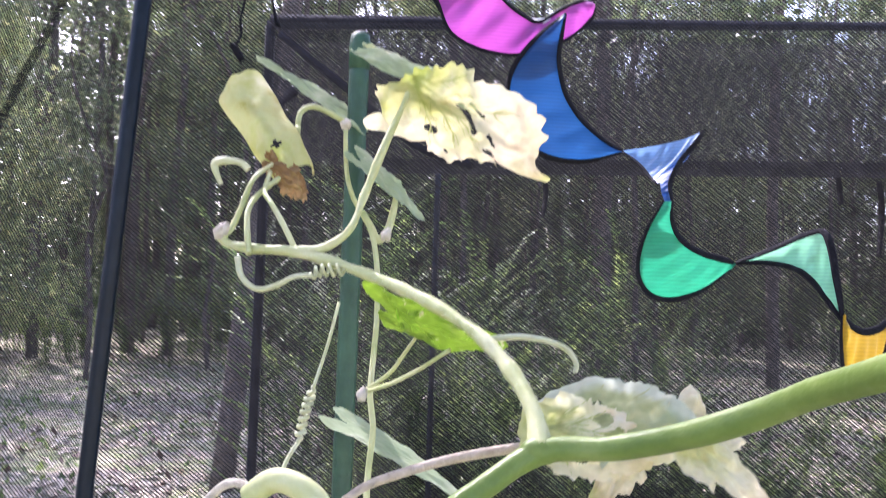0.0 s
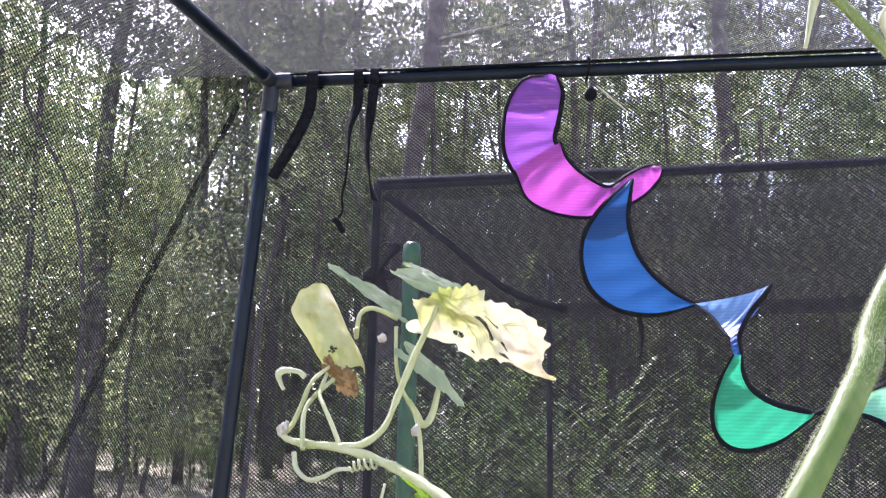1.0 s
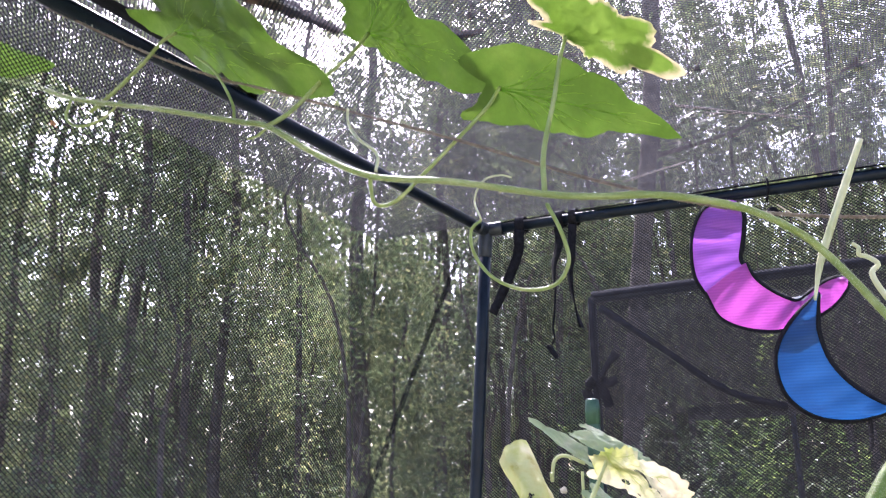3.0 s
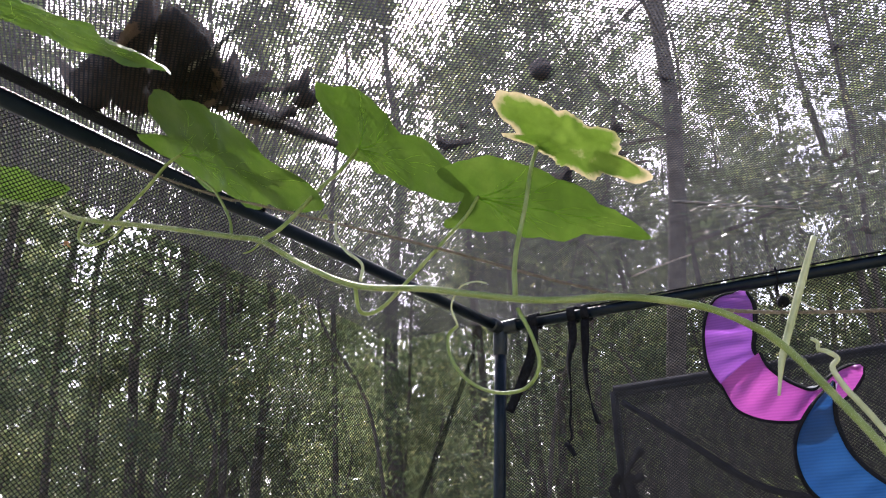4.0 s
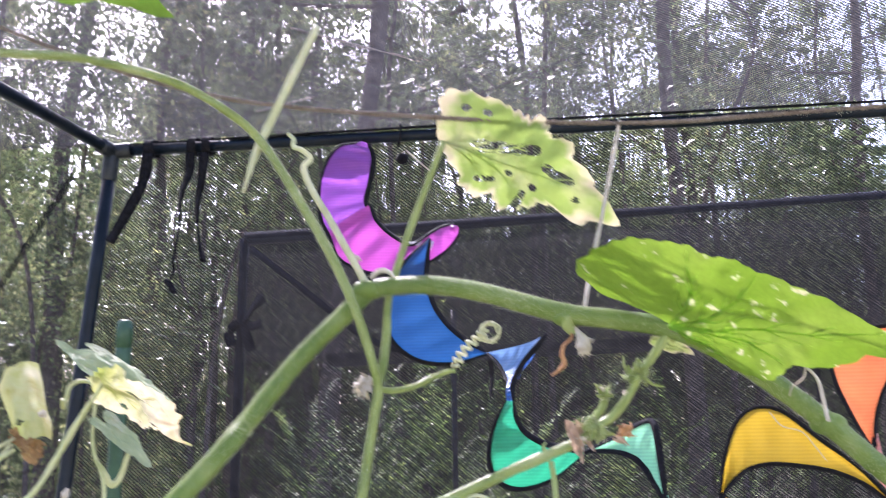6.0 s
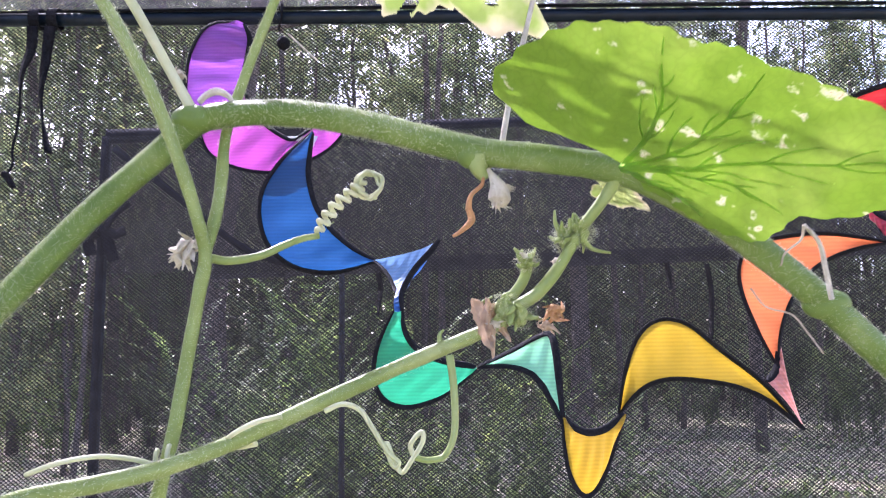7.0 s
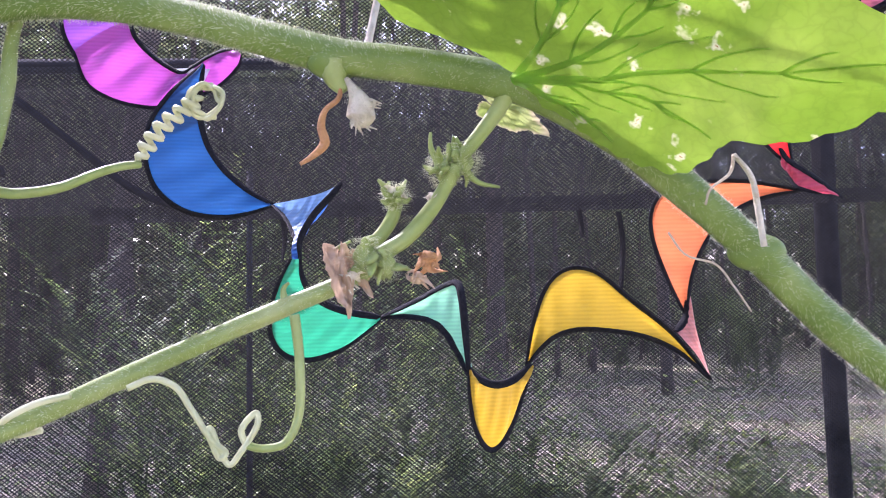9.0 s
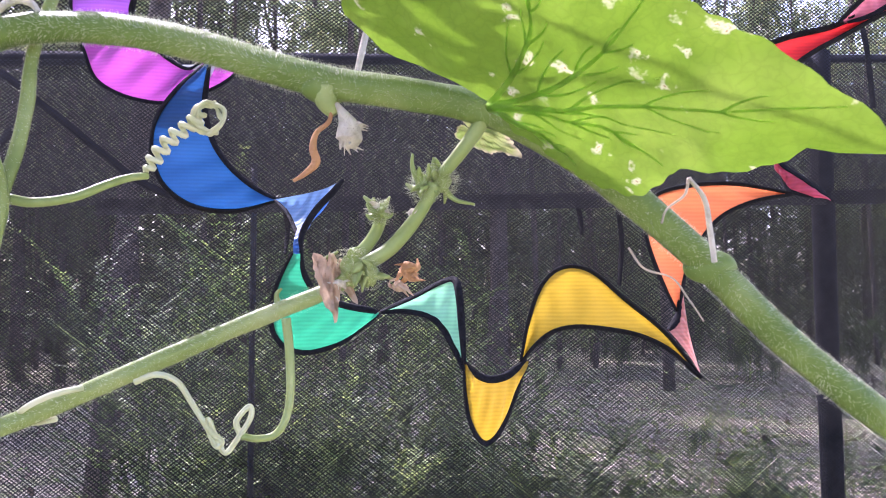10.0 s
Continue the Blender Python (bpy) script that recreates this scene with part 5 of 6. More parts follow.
leaf(old, *[(-0.0429, 0.345, 1.298), (0.0038, 0.32, 1.306)], WN, M_leaf_fade, droop=0.1, fold=-0.2, wrinkle=0.07, ragged=0.03, seed=12, vein=0.0005, rings=22, spokes=120,
     outline=[(-177, 0.56), (-160, 0.4), (-124, 0.24), (-100, 0.3), (-86, 0.2), (-60, 0.24), (-40, 0.2), (-23, 0.4), (-4, 0.56), (9, 0.5), (37, 0.4), (82, 0.36), (121, 0.44), (151, 0.54), (164, 0.59)], centre=(0.44, 0.03),
     holes=((0.25, 0.02, 0.05), (0.35, -0.06, 0.04), (0.15, 0.12, 0.035), (0.3, 0.2, 0.03)), label="large withered leaf with a greyish back, torn")
leaf(old, *[(-0.0485, 0.336, 1.3015), (-0.0025, 0.326, 1.2975)], (0.0, -0.95, 0.3), M_leaf_dead, droop=0.1, wrinkle=0.12, ragged=0.07, seed=16, vein=0.0003, rings=20, spokes=100, outline=[(-170, 0.5), (-130, 0.36), (-80, 0.33), (-40, 0.36), (-8, 0.52), (20, 0.3), (70, 0.2), (110, 0.24), (150, 0.4)], centre=(0.4, 0.0),
     holes=((0.5, 0.1, 0.05), (0.62, -0.02, 0.06), (0.55, 0.22, 0.03), (0.35, -0.18, 0.05), (0.45, -0.16, 0.04)), label="torn yellow front of the withered leaf")
leaf(old, *[(0.0022, 0.33, 1.2998), (0.0304, 0.32, 1.2781)], (0.15, -0.8, 0.4), M_leaf_dead, width=0.6, droop=0.2, wrinkle=0.14, lobes=0.3, ragged=0.16, seed=14, vein=0, back=0.2, label="torn withered leaf end")
leaf(old, *[(-0.0129, 0.35, 1.2901), (-0.0245, 0.34, 1.2743)], (0.15, -0.8, 0.4), M_leaf_dead, width=0.8, droop=0.2, wrinkle=0.14, lobes=0.3, ragged=0.16, seed=15, vein=0, back=0.3, label="frilled yellow underside of the torn leaf")

# ---- the main stem ----
main = thing("cucumber_vine", "thick bristly green cucumber vine with one large leaf", "vine", "cucumber vines")
stem_k = [(-0.0857, 0.31, 1.2696), (-0.0667, 0.315, 1.2831), (-0.0472, 0.32, 1.2946), (-0.0254, 0.31, 1.2983), (-0.0045, 0.288, 1.3078), (0.0129, 0.265, 1.3205), (0.026, 0.211, 1.3435), (0.0612, 0.237, 1.3919), (0.0692, 0.25, 1.4067), (0.0854, 0.262, 1.4311), (0.1032, 0.267, 1.4499), (0.1145, 0.268, 1.4603), (0.1285, 0.266, 1.4623), (0.1474, 0.262, 1.4607), (0.1672, 0.257, 1.4557), (0.1833, 0.252, 1.4499), (0.1988, 0.248, 1.445), (0.2166, 0.244, 1.4417), (0.2367, 0.242, 1.4375), (0.2557, 0.241, 1.4279), (0.2726, 0.243, 1.4163), (0.292, 0.246, 1.4008), (0.3119, 0.248, 1.3824), (0.3388, 0.25, 1.3622), (0.3674, 0.252, 1.3435)]
tube("stem", stem_k, [0.0039, 0.004, 0.0039, 0.0039, 0.0039, 0.004, 0.0041], M_stem, main, sides=18, steps=10, ridge=0.035, lump=0.08)
bristles(stem_k[6:], 0.0039, main, 70000, 0.0012, 2, 0.00006)
for q, s in zip([(0.1137, 0.267, 1.4611), (0.2367, 0.242, 1.4375), (0.1988, 0.248, 1.4438), (0.292, 0.246, 1.4008), (-0.0472, 0.32, 1.295), (0.026, 0.211, 1.3435)], (0.0046, 0.0042, 0.0043, 0.0045, 0.0047, 0.0044)):
    bm = bmesh.new()
    bmesh.ops.create_icosphere(bm, subdivisions=3, radius=s, matrix=Matrix.Translation(q) @ Matrix.Diagonal((1.5, 0.95, 0.95, 1)))
    part("node", bm, M_stem, main, "swollen stem joint")
bristles([(0.021, 0.212, 1.343), (0.026, 0.211, 1.3435), (0.031, 0.21, 1.345)], 0.0042, main, 60000, 0.0018, 77, 0.0001)
# large leaf
KT, KN = (0.306, 0.187, 1.416), (-0.28, -0.6, -0.75)
JL = [(0.2359, 0.238, 1.4374)][0]
leaf(main, JL, KT, KN, M_leaf, fold=0.06, droop=0.02, wrinkle=0.03, teeth=0.035, seed=21, vein=0.0005, rings=24, spokes=150,
     outline=[(-179, 0.56), (-176, 0.47), (-170, 0.38), (-158, 0.3), (-130, 0.27), (-99, 0.31), (-78, 0.35), (-48, 0.3), (-15, 0.5), (-9, 0.7), (4, 0.54), (21, 0.4), (52, 0.3), (92, 0.32), (122, 0.44), (142, 0.53), (166, 0.68), (174, 0.62)], centre=(0.30, 0.13),
     label="large bright green leaf with bleached spots and toothed edge")
tube("petiole", [(0.2364, 0.241, 1.4373), (0.2337, 0.242, 1.4324), (0.2297, 0.243, 1.427), (0.2258, 0.244, 1.4223)], [0.002, 0.0017, 0.0015], M_stem_thin, main)
leaf(main, *[(0.2347, 0.25, 1.4346), (0.246, 0.25, 1.4289)], (0.1, -0.9, 0.2), M_leaf_torn, width=0.5, wrinkle=0.08, ragged=0.12, seed=22, vein=0, label="small torn leaf edge bleached white")

# flowering side shoot
side = thing("flowering_shoot", "side shoot of the vine with withered yellow blooms", "vine shoot", "cucumber vines")
shoot2 = [(0.0735, 0.238, 1.3521), (0.0836, 0.24, 1.355), (0.0988, 0.243, 1.3573), (0.1152, 0.246, 1.3609), (0.1326, 0.248, 1.3671), (0.1526, 0.25, 1.3758), (0.1734, 0.251, 1.3848), (0.1874, 0.25, 1.3905), (0.1972, 0.249, 1.3944), (0.2021, 0.248, 1.397)]
tube("stem", shoot2, [0.0025, 0.0023, 0.0022, 0.0021, 0.0018], M_stem_thin, side, sides=14, ridge=0.03, lump=0.1)
bristles(shoot2, [0.0025, 0.0022, 0.0018], side, 50000, 0.0012, 3, 0.00006)
tube("stalk", [(0.2014, 0.248, 1.3961), (0.207, 0.2472, 1.4008), (0.2133, 0.2464, 1.4047), (0.2183, 0.2456, 1.4101), (0.2219, 0.2448, 1.4155), (0.2243, 0.244, 1.4203)], [0.0019, 0.0017, 0.0016], M_stem_thin, side, lump=0.2)
tube("stalk", [(0.2025, 0.25, 1.4011), (0.2076, 0.25, 1.4052), (0.2106, 0.25, 1.4094), (0.2119, 0.25, 1.4136)], [0.0016, 0.0014], M_stem_thin, side, lump=0.2)


def bloom(q, s, material, parent, seed, label, petals=13):
    """A crumpled withered flower or bud: a calyx with ragged petals."""
    rnd = random.Random(seed)
    q = Vector(q)
    bm = bmesh.new()
    bmesh.ops.create_icosphere(bm, subdivisions=2, radius=s * 0.5, matrix=Matrix.Translation(q))
    for v in bm.verts:
        v.co += (v.co - q) * 0.5 * noise.noise(v.co * 900)
    calyx = part("bloom", bm, material, parent, label)
    for _ in range(petals):
        d = any_dir(rnd)
        d.z = d.z * 0.7 - 0.25
        mid = q + d * s * 0.5 + any_dir(rnd) * s * 0.35
        end = q + d * s * rnd.uniform(0.9, 1.35) + any_dir(rnd) * s * 0.5
        bm = bmesh.new()
        add_tube(bm, spline([q, mid, end], 5), [s * 0.16, s * 0.24, s * 0.14, s * 0.03], 7, flat=0.35, lump=0.9, seed=seed)
        part("petal", bm, material, calyx)
    return calyx


def bud(q, s, parent, seed, label):
    """A hairy green bud with pointed bracts."""
    rnd = random.Random(seed)
    q = Vector(q)
    bm = bmesh.new()
    bmesh.ops.create_icosphere(bm, subdivisions=3, radius=s * 0.62, matrix=Matrix.Translation(q) @ Matrix.Diagonal((0.9, 0.9, 1.25, 1)))
    for v in bm.verts:
        v.co += (v.co - q) * 0.35 * noise.noise(v.co * 700)
    core = part("bud", bm, M_stem_thin, parent, label)
    for _ in range(9):
        d = any_dir(rnd)
        bm = bmesh.new()
        add_tube(bm, spline([q, q + d * s * 0.8, q + d * s * rnd.uniform(1.0, 1.45) + any_dir(rnd) * s * 0.4], 5), [s * 0.42, s * 0.3, s * 0.1], 7, flat=0.6, lump=0.5, seed=seed)
        part("bract", bm, M_stem_thin, core)
    bristles([q - Vector((0, 0, s)), q, q + Vector((0, 0, s))], [s * 0.4, s * 0.85, s * 0.4], core, 130000, 0.0021, seed, 0.00007)


for i, (q, s) in enumerate(zip([(0.2259, 0.246, 1.4213), (0.2219, 0.246, 1.4197), (0.2048, 0.246, 1.4007), (0.2089, 0.246, 1.399), (0.2113, 0.246, 1.4138)], (0.0042, 0.0038, 0.0044, 0.0036, 0.003))):
    bud(q, s, side, 30 + i, "hairy green bud")
for i, (q, s, m, lab) in enumerate(zip([(0.2105, 0.246, 1.4148), (0.2193, 0.246, 1.4137), (0.218, 0.246, 1.4004), (0.2159, 0.246, 1.3963), (0.2019, 0.246, 1.3969)], (0.0026, 0.0024, 0.0036, 0.0028, 0.003), (M_wool, M_wool, M_rust, M_paper, M_wool),
                                       ("withered pale bloom", "withered pale bloom", "shrivelled orange bloom", "withered papery bloom", "withered pale bloom"))):
    bloom(q, s, m, side, 40 + i, lab)
leaf(side, *[(0.1992, 0.245, 1.4008), (0.2012, 0.243, 1.3881)], (0.2, -0.95, 0.1), M_paper, width=0.36, curl=-0.7, wrinkle=0.2, lobes=0.25, ragged=0.16, seed=23, vein=0.0002, back=0.2, rings=10, spokes=48, name="petal", label="papery pinkish-tan withered petal")
leaf(side, *[(0.2018, 0.248, 1.4003), (0.2059, 0.246, 1.3924)], (-0.2, -0.95, 0.1), M_paper, width=0.34, curl=-0.7, wrinkle=0.2, lobes=0.25, ragged=0.16, seed=24, vein=0, back=0.2, rings=10, spokes=48, name="petal", label="papery pinkish-tan withered petal")
for pts in ([(0.2257, 0.245, 1.4204), (0.229, 0.245, 1.4168), (0.2339, 0.245, 1.4156)], [(0.2208, 0.245, 1.4205), (0.2191, 0.245, 1.4241), (0.219, 0.245, 1.4276)], [(0.1986, 0.247, 1.3982), (0.1984, 0.247, 1.4023), (0.2016, 0.247, 1.4044)], [(0.1874, 0.25, 1.3916), (0.1871, 0.25, 1.3944), (0.1883, 0.25, 1.3958)]):
    tube("bract", pts, [0.0009, 0.0003], M_stem_thin, side, sides=6)
# tendrils of the side shoot
tube("tendril", [(0.1897, 0.246, 1.3888), (0.1907, 0.2454, 1.3793), (0.1906, 0.2448, 1.3686), (0.188, 0.2442, 1.3628), (0.1837, 0.2436, 1.3617), (0.18, 0.243, 1.3625)], [0.0011, 0.0009, 0.0008], M_stem_thin, side)
tube("tendril", [(0.18, 0.243, 1.3625), (0.1791, 0.2429, 1.3658), (0.1819, 0.2429, 1.369), (0.1822, 0.2428, 1.3664), (0.179, 0.2427, 1.3613), (0.1767, 0.2427, 1.3588), (0.1747, 0.2426, 1.3621), (0.1732, 0.2425, 1.366), (0.1725, 0.2425, 1.3654), (0.1746, 0.2424, 1.3604), (0.176, 0.2423, 1.3614), (0.1731, 0.2423, 1.3641), (0.1693, 0.2422, 1.3701), (0.1661, 0.2421, 1.3748), (0.1615, 0.2421, 1.3765), (0.1568, 0.242, 1.3748)], [0.0007, 0.0006, 0.0007], M_tendril, side, "pale curling tendril")
tube("tendril", [(0.1455, 0.243, 1.3737), (0.1389, 0.243, 1.3722), (0.1326, 0.245, 1.3692), (0.1294, 0.25, 1.3666), (0.1317, 0.252, 1.365), (0.1376, 0.25, 1.366)], 0.0007, M_tendril, side)
tube("tendril", [(0.0761, 0.25, 1.3589), (0.084, 0.25, 1.3617), (0.0946, 0.25, 1.3634), (0.1039, 0.25, 1.3627), (0.1107, 0.25, 1.3609)], 0.0007, M_tendril, side)
coil([(0.1087, 0.256, 1.3625), (0.1118, 0.256, 1.362), (0.1149, 0.256, 1.3619)], 2, 0.0035, 0.0007, M_tendril, side)
tube("tendril", [(0.104, 0.25, 1.3489), (0.1057, 0.25, 1.3512), (0.1093, 0.25, 1.3517), (0.1109, 0.25, 1.3498), (0.1082, 0.25, 1.3478), (0.1052, 0.25, 1.3484), (0.1075, 0.25, 1.3508), (0.1112, 0.25, 1.3492)], 0.0006, M_tendril, side)

# withered bloom and dry bits under the main stem
tube("bloom", [(0.201, 0.246, 1.4396), (0.2026, 0.246, 1.437), (0.2038, 0.246, 1.4343), (0.2041, 0.246, 1.4311), (0.2037, 0.246, 1.4291)], [0.0009, 0.0013, 0.0018, 0.0023, 0.0012], M_wool, main, "withered pale trumpet bloom hanging down", lump=0.9)
bloom([(0.2039, 0.246, 1.4307)][0], 0.0026, M_wool, main, 52, "ragged dry petals of the withered bloom", 18)
bristles([(0.2026, 0.246, 1.437), (0.204, 0.246, 1.4331), (0.204, 0.246, 1.4288)], 0.0019, main, 26000, 0.0014, 51, 0.00007)
bloom([(0.2063, 0.247, 1.4344)][0], 0.0021, M_wool, main, 50, "withered pale bloom")
tube("withered_stalk", [(0.1999, 0.246, 1.4396), (0.1994, 0.246, 1.4353), (0.1965, 0.246, 1.4325), (0.1956, 0.246, 1.429), (0.1963, 0.246, 1.4254), (0.1937, 0.246, 1.4226), (0.1911, 0.246, 1.4209)], [0.0006, 0.0008, 0.0011, 0.0004], M_rust, main, "dried orange-brown stalk", lump=0.8)
tube("knuckle", [(0.1987, 0.247, 1.4435), (0.1988, 0.247, 1.4399), (0.2006, 0.247, 1.437)], [0.0034, 0.003, 0.0015], M_stem_thin, main, lump=0.3)
tube("dry_tendril", [(0.2839, 0.238, 1.4215), (0.2876, 0.238, 1.4166), (0.2888, 0.238, 1.4097), (0.2898, 0.238, 1.4015)], [0.0005, 0.0007, 0.0007], M_wool, main, "pale dried tendril")
tube("dry_tendril", [(0.2839, 0.238, 1.4215), (0.2828, 0.238, 1.4174), (0.2784, 0.238, 1.414), (0.2771, 0.238, 1.4106)], [0.0004, 0.00025], M_dry, main)
tube("dry_tendril", [(0.2713, 0.245, 1.4054), (0.2751, 0.245, 1.4004), (0.282, 0.245, 1.3981), (0.2859, 0.245, 1.3932), (0.2897, 0.245, 1.3876)], [0.0003, 0.0002], M_dry, main)

# ---- the thin trained vine along the twine ----
thin = thing("thin_vine", "thin green cucumber vine trained along twine with pointed leaves", "vine", "cucumber vines")
stem_n = [(-0.64, 0.27, 1.7984), (-0.528, 0.265, 1.7554), (-0.4763, 0.262, 1.731), (-0.3824, 0.258, 1.7005), (-0.3014, 0.255, 1.6725), (-0.2711, 0.253, 1.6614), (-0.2344, 0.252, 1.6361), (-0.1876, 0.25, 1.6099), (-0.1282, 0.24, 1.5928), (-0.0685, 0.234, 1.5735), (-0.0389, 0.235, 1.5676), (-0.0077, 0.238, 1.5643), (0.0285, 0.248, 1.5554), (0.0515, 0.256, 1.543), (0.0662, 0.262, 1.5294), (0.0862, 0.258, 1.4988), (0.1021, 0.254, 1.4717), (0.1119, 0.254, 1.4496), (0.118, 0.257, 1.4299), (0.12, 0.26, 1.4184), (0.1186, 0.26, 1.4082), (0.1156, 0.26, 1.3894), (0.1133, 0.258, 1.3712), (0.1106, 0.258, 1.3588), (0.1076, 0.26, 1.3475)]
tube("stem", stem_n, [0.0016, 0.0018, 0.0019, 0.0019, 0.0019, 0.002, 0.0021], M_stem_thin, thin, sides=12, lump=0.12)
bristles(stem_n, [0.0017, 0.0019, 0.0021], thin, 32000, 0.001, 6, 0.00006)
tube("petiole", [(-0.4527, 0.262, 1.7141), (-0.4312, 0.264, 1.7278), (-0.4044, 0.266, 1.748), (-0.3896, 0.268, 1.7634), (-0.3768, 0.27, 1.7698)], [0.0017, 0.0013], M_stem_thin, thin)
tube("petiole", [(-0.2711, 0.253, 1.6614), (-0.2597, 0.2647, 1.6756), (-0.237, 0.2765, 1.7046), (-0.2257, 0.2883, 1.7233), (-0.2189, 0.3, 1.744)], [0.0017, 0.0014], M_stem_thin, thin)
tube("petiole", [(-0.1876, 0.25, 1.6092), (-0.1868, 0.2558, 1.5932), (-0.1754, 0.2617, 1.5947), (-0.1575, 0.2675, 1.6125), (-0.1348, 0.2733, 1.6357), (-0.1183, 0.2792, 1.6545), (-0.1114, 0.285, 1.6698)], [0.0013, 0.0012], M_stem_thin, thin)
tube("petiole", [(-0.0684, 0.234, 1.5745), (-0.0714, 0.2455, 1.603), (-0.0673, 0.257, 1.6396), (-0.0656, 0.2685, 1.6716), (-0.0647, 0.28, 1.6912)], [0.0016, 0.0013], M_stem_thin, thin)
tube("tendril", [(-0.0668, 0.232, 1.567), (-0.0596, 0.233, 1.5497), (-0.0569, 0.234, 1.5337), (-0.0654, 0.235, 1.5226), (-0.0831, 0.236, 1.5221), (-0.1011, 0.237, 1.5311), (-0.1123, 0.238, 1.5461), (-0.1145, 0.239, 1.5602), (-0.1085, 0.24, 1.5663)], [0.0011, 0.0009], M_stem_thin, thin)
tube("tendril", [(-0.1085, 0.24, 1.5663), (-0.1134, 0.2425, 1.58), (-0.1083, 0.245, 1.5916), (-0.0992, 0.2475, 1.5942), (-0.0929, 0.25, 1.5926)], [0.0006, 0.0005], M_tendril, thin)
tube("tendril", [(-0.1832, 0.25, 1.6122), (-0.1843, 0.253, 1.6252), (-0.1997, 0.256, 1.6396), (-0.2094, 0.259, 1.6533), (-0.2121, 0.262, 1.6657)], [0.0011, 0.0009], M_tendril, thin, lump=0.3)
tube("tendril", [(-0.3024, 0.256, 1.674), (-0.3063, 0.2575, 1.6883), (-0.3202, 0.259, 1.7112), (-0.3317, 0.2605, 1.7244), (-0.3483, 0.262, 1.7383)], [0.0012, 0.0009], M_stem_thin, thin)
tube("tendril", [(-0.4761, 0.262, 1.7299), (-0.4799, 0.262, 1.7151), (-0.464, 0.262, 1.7038), (-0.438, 0.262, 1.7057), (-0.4206, 0.262, 1.7169)], [0.0014, 0.001], M_stem_thin, thin)
tube("tendril", [(-0.2881, 0.254, 1.6558), (-0.2803, 0.254, 1.6564), (-0.2719, 0.254, 1.6611)], [0.0006, 0.001], M_stem_thin, thin)
bloom([(-0.4919, 0.26, 1.7118)][0], 0.0036, M_rust, thin, 61, "withered orange bloom")
bloom([(-0.2211, 0.262, 1.6722)][0], 0.0024, M_stem_thin, thin, 62, "small green bud")
bloom([(0.1136, 0.262, 1.4211)][0], 0.0052, M_wool, thin, 63, "woolly withered bloom", 34)
bloom([(0.1087, 0.268, 1.4756)][0], 0.003, M_wool, main, 64, "pale hairy bud")
# pale stub and kinked tendril
tube("stub", [(0.0584, 0.262, 1.5064), (0.063, 0.2635, 1.525), (0.0697, 0.265, 1.5422), (0.0796, 0.2665, 1.5655), (0.0892, 0.268, 1.5879)], [0.0007, 0.0017, 0.0021, 0.0019, 0.0016], M_tendril, thin, "pale dried leaf stalk", lump=0.2)
tube("kinked_tendril", [(0.114, 0.266, 1.4628), (0.106, 0.2656, 1.4772), (0.0967, 0.2651, 1.494), (0.089, 0.2647, 1.5069), (0.0852, 0.2642, 1.517), (0.0883, 0.2638, 1.5214), (0.0843, 0.2633, 1.5254), (0.0807, 0.2629, 1.527), (0.0809, 0.2624, 1.5303), (0.0783, 0.262, 1.5328)], [0.0016, 0.0015, 0.0012, 0.0009], M_tendril, main, "pale kinked tendril")
tube("withered_stalk", [(0.1155, 0.266, 1.466), (0.1178, 0.266, 1.4683), (0.1208, 0.266, 1.4694), (0.1239, 0.266, 1.4682), (0.1257, 0.266, 1.4661)], [0.0009, 0.0012, 0.0006], M_wool, main)
pet = [(0.1195, 0.262, 1.4195), (0.1213, 0.266, 1.4315), (0.1218, 0.27, 1.4433), (0.1225, 0.272, 1.4582), (0.1277, 0.275, 1.4785), (0.1365, 0.275, 1.5025), (0.1474, 0.272, 1.5289)]
tube("petiole", pet, [0.0019, 0.0018, 0.0016, 0.0014], M_stem_thin, thin, lump=0.1)
bristles(pet, 0.0017, thin, 14000, 0.0008, 9, 0.00008)
tube("tendril", [(0.1199, 0.265, 1.4184), (0.1251, 0.268, 1.4179), (0.1336, 0.271, 1.4197), (0.1408, 0.274, 1.4234), (0.1458, 0.277, 1.4257), (0.1498, 0.28, 1.4268)], [0.0014, 0.001], M_stem_thin, thin)
coil([(0.1491, 0.28, 1.4275), (0.1519, 0.28, 1.432), (0.156, 0.28, 1.4371), (0.1609, 0.28, 1.4409), (0.1642, 0.28, 1.4441)], 8, 0.0017, 0.0008, M_tendril, thin, "pale spring-coiled tendril")
knot = (0.1658, 0.28, 1.4429)
tube("tendril", [Vector(knot) + Vector((0.0036 * math.cos(a * 0.9) * (1 + 0.25 * math.sin(a * 2.3)), 0.0012 * math.sin(a * 1.7), 0.004 * math.sin(a * 0.9) + 0.0006 * math.cos(a * 3))) for a in [i * 0.6 for i in range(34)]], 0.00065, M_tendril, thin, "pale knotted tendril end", sides=6, steps=3)
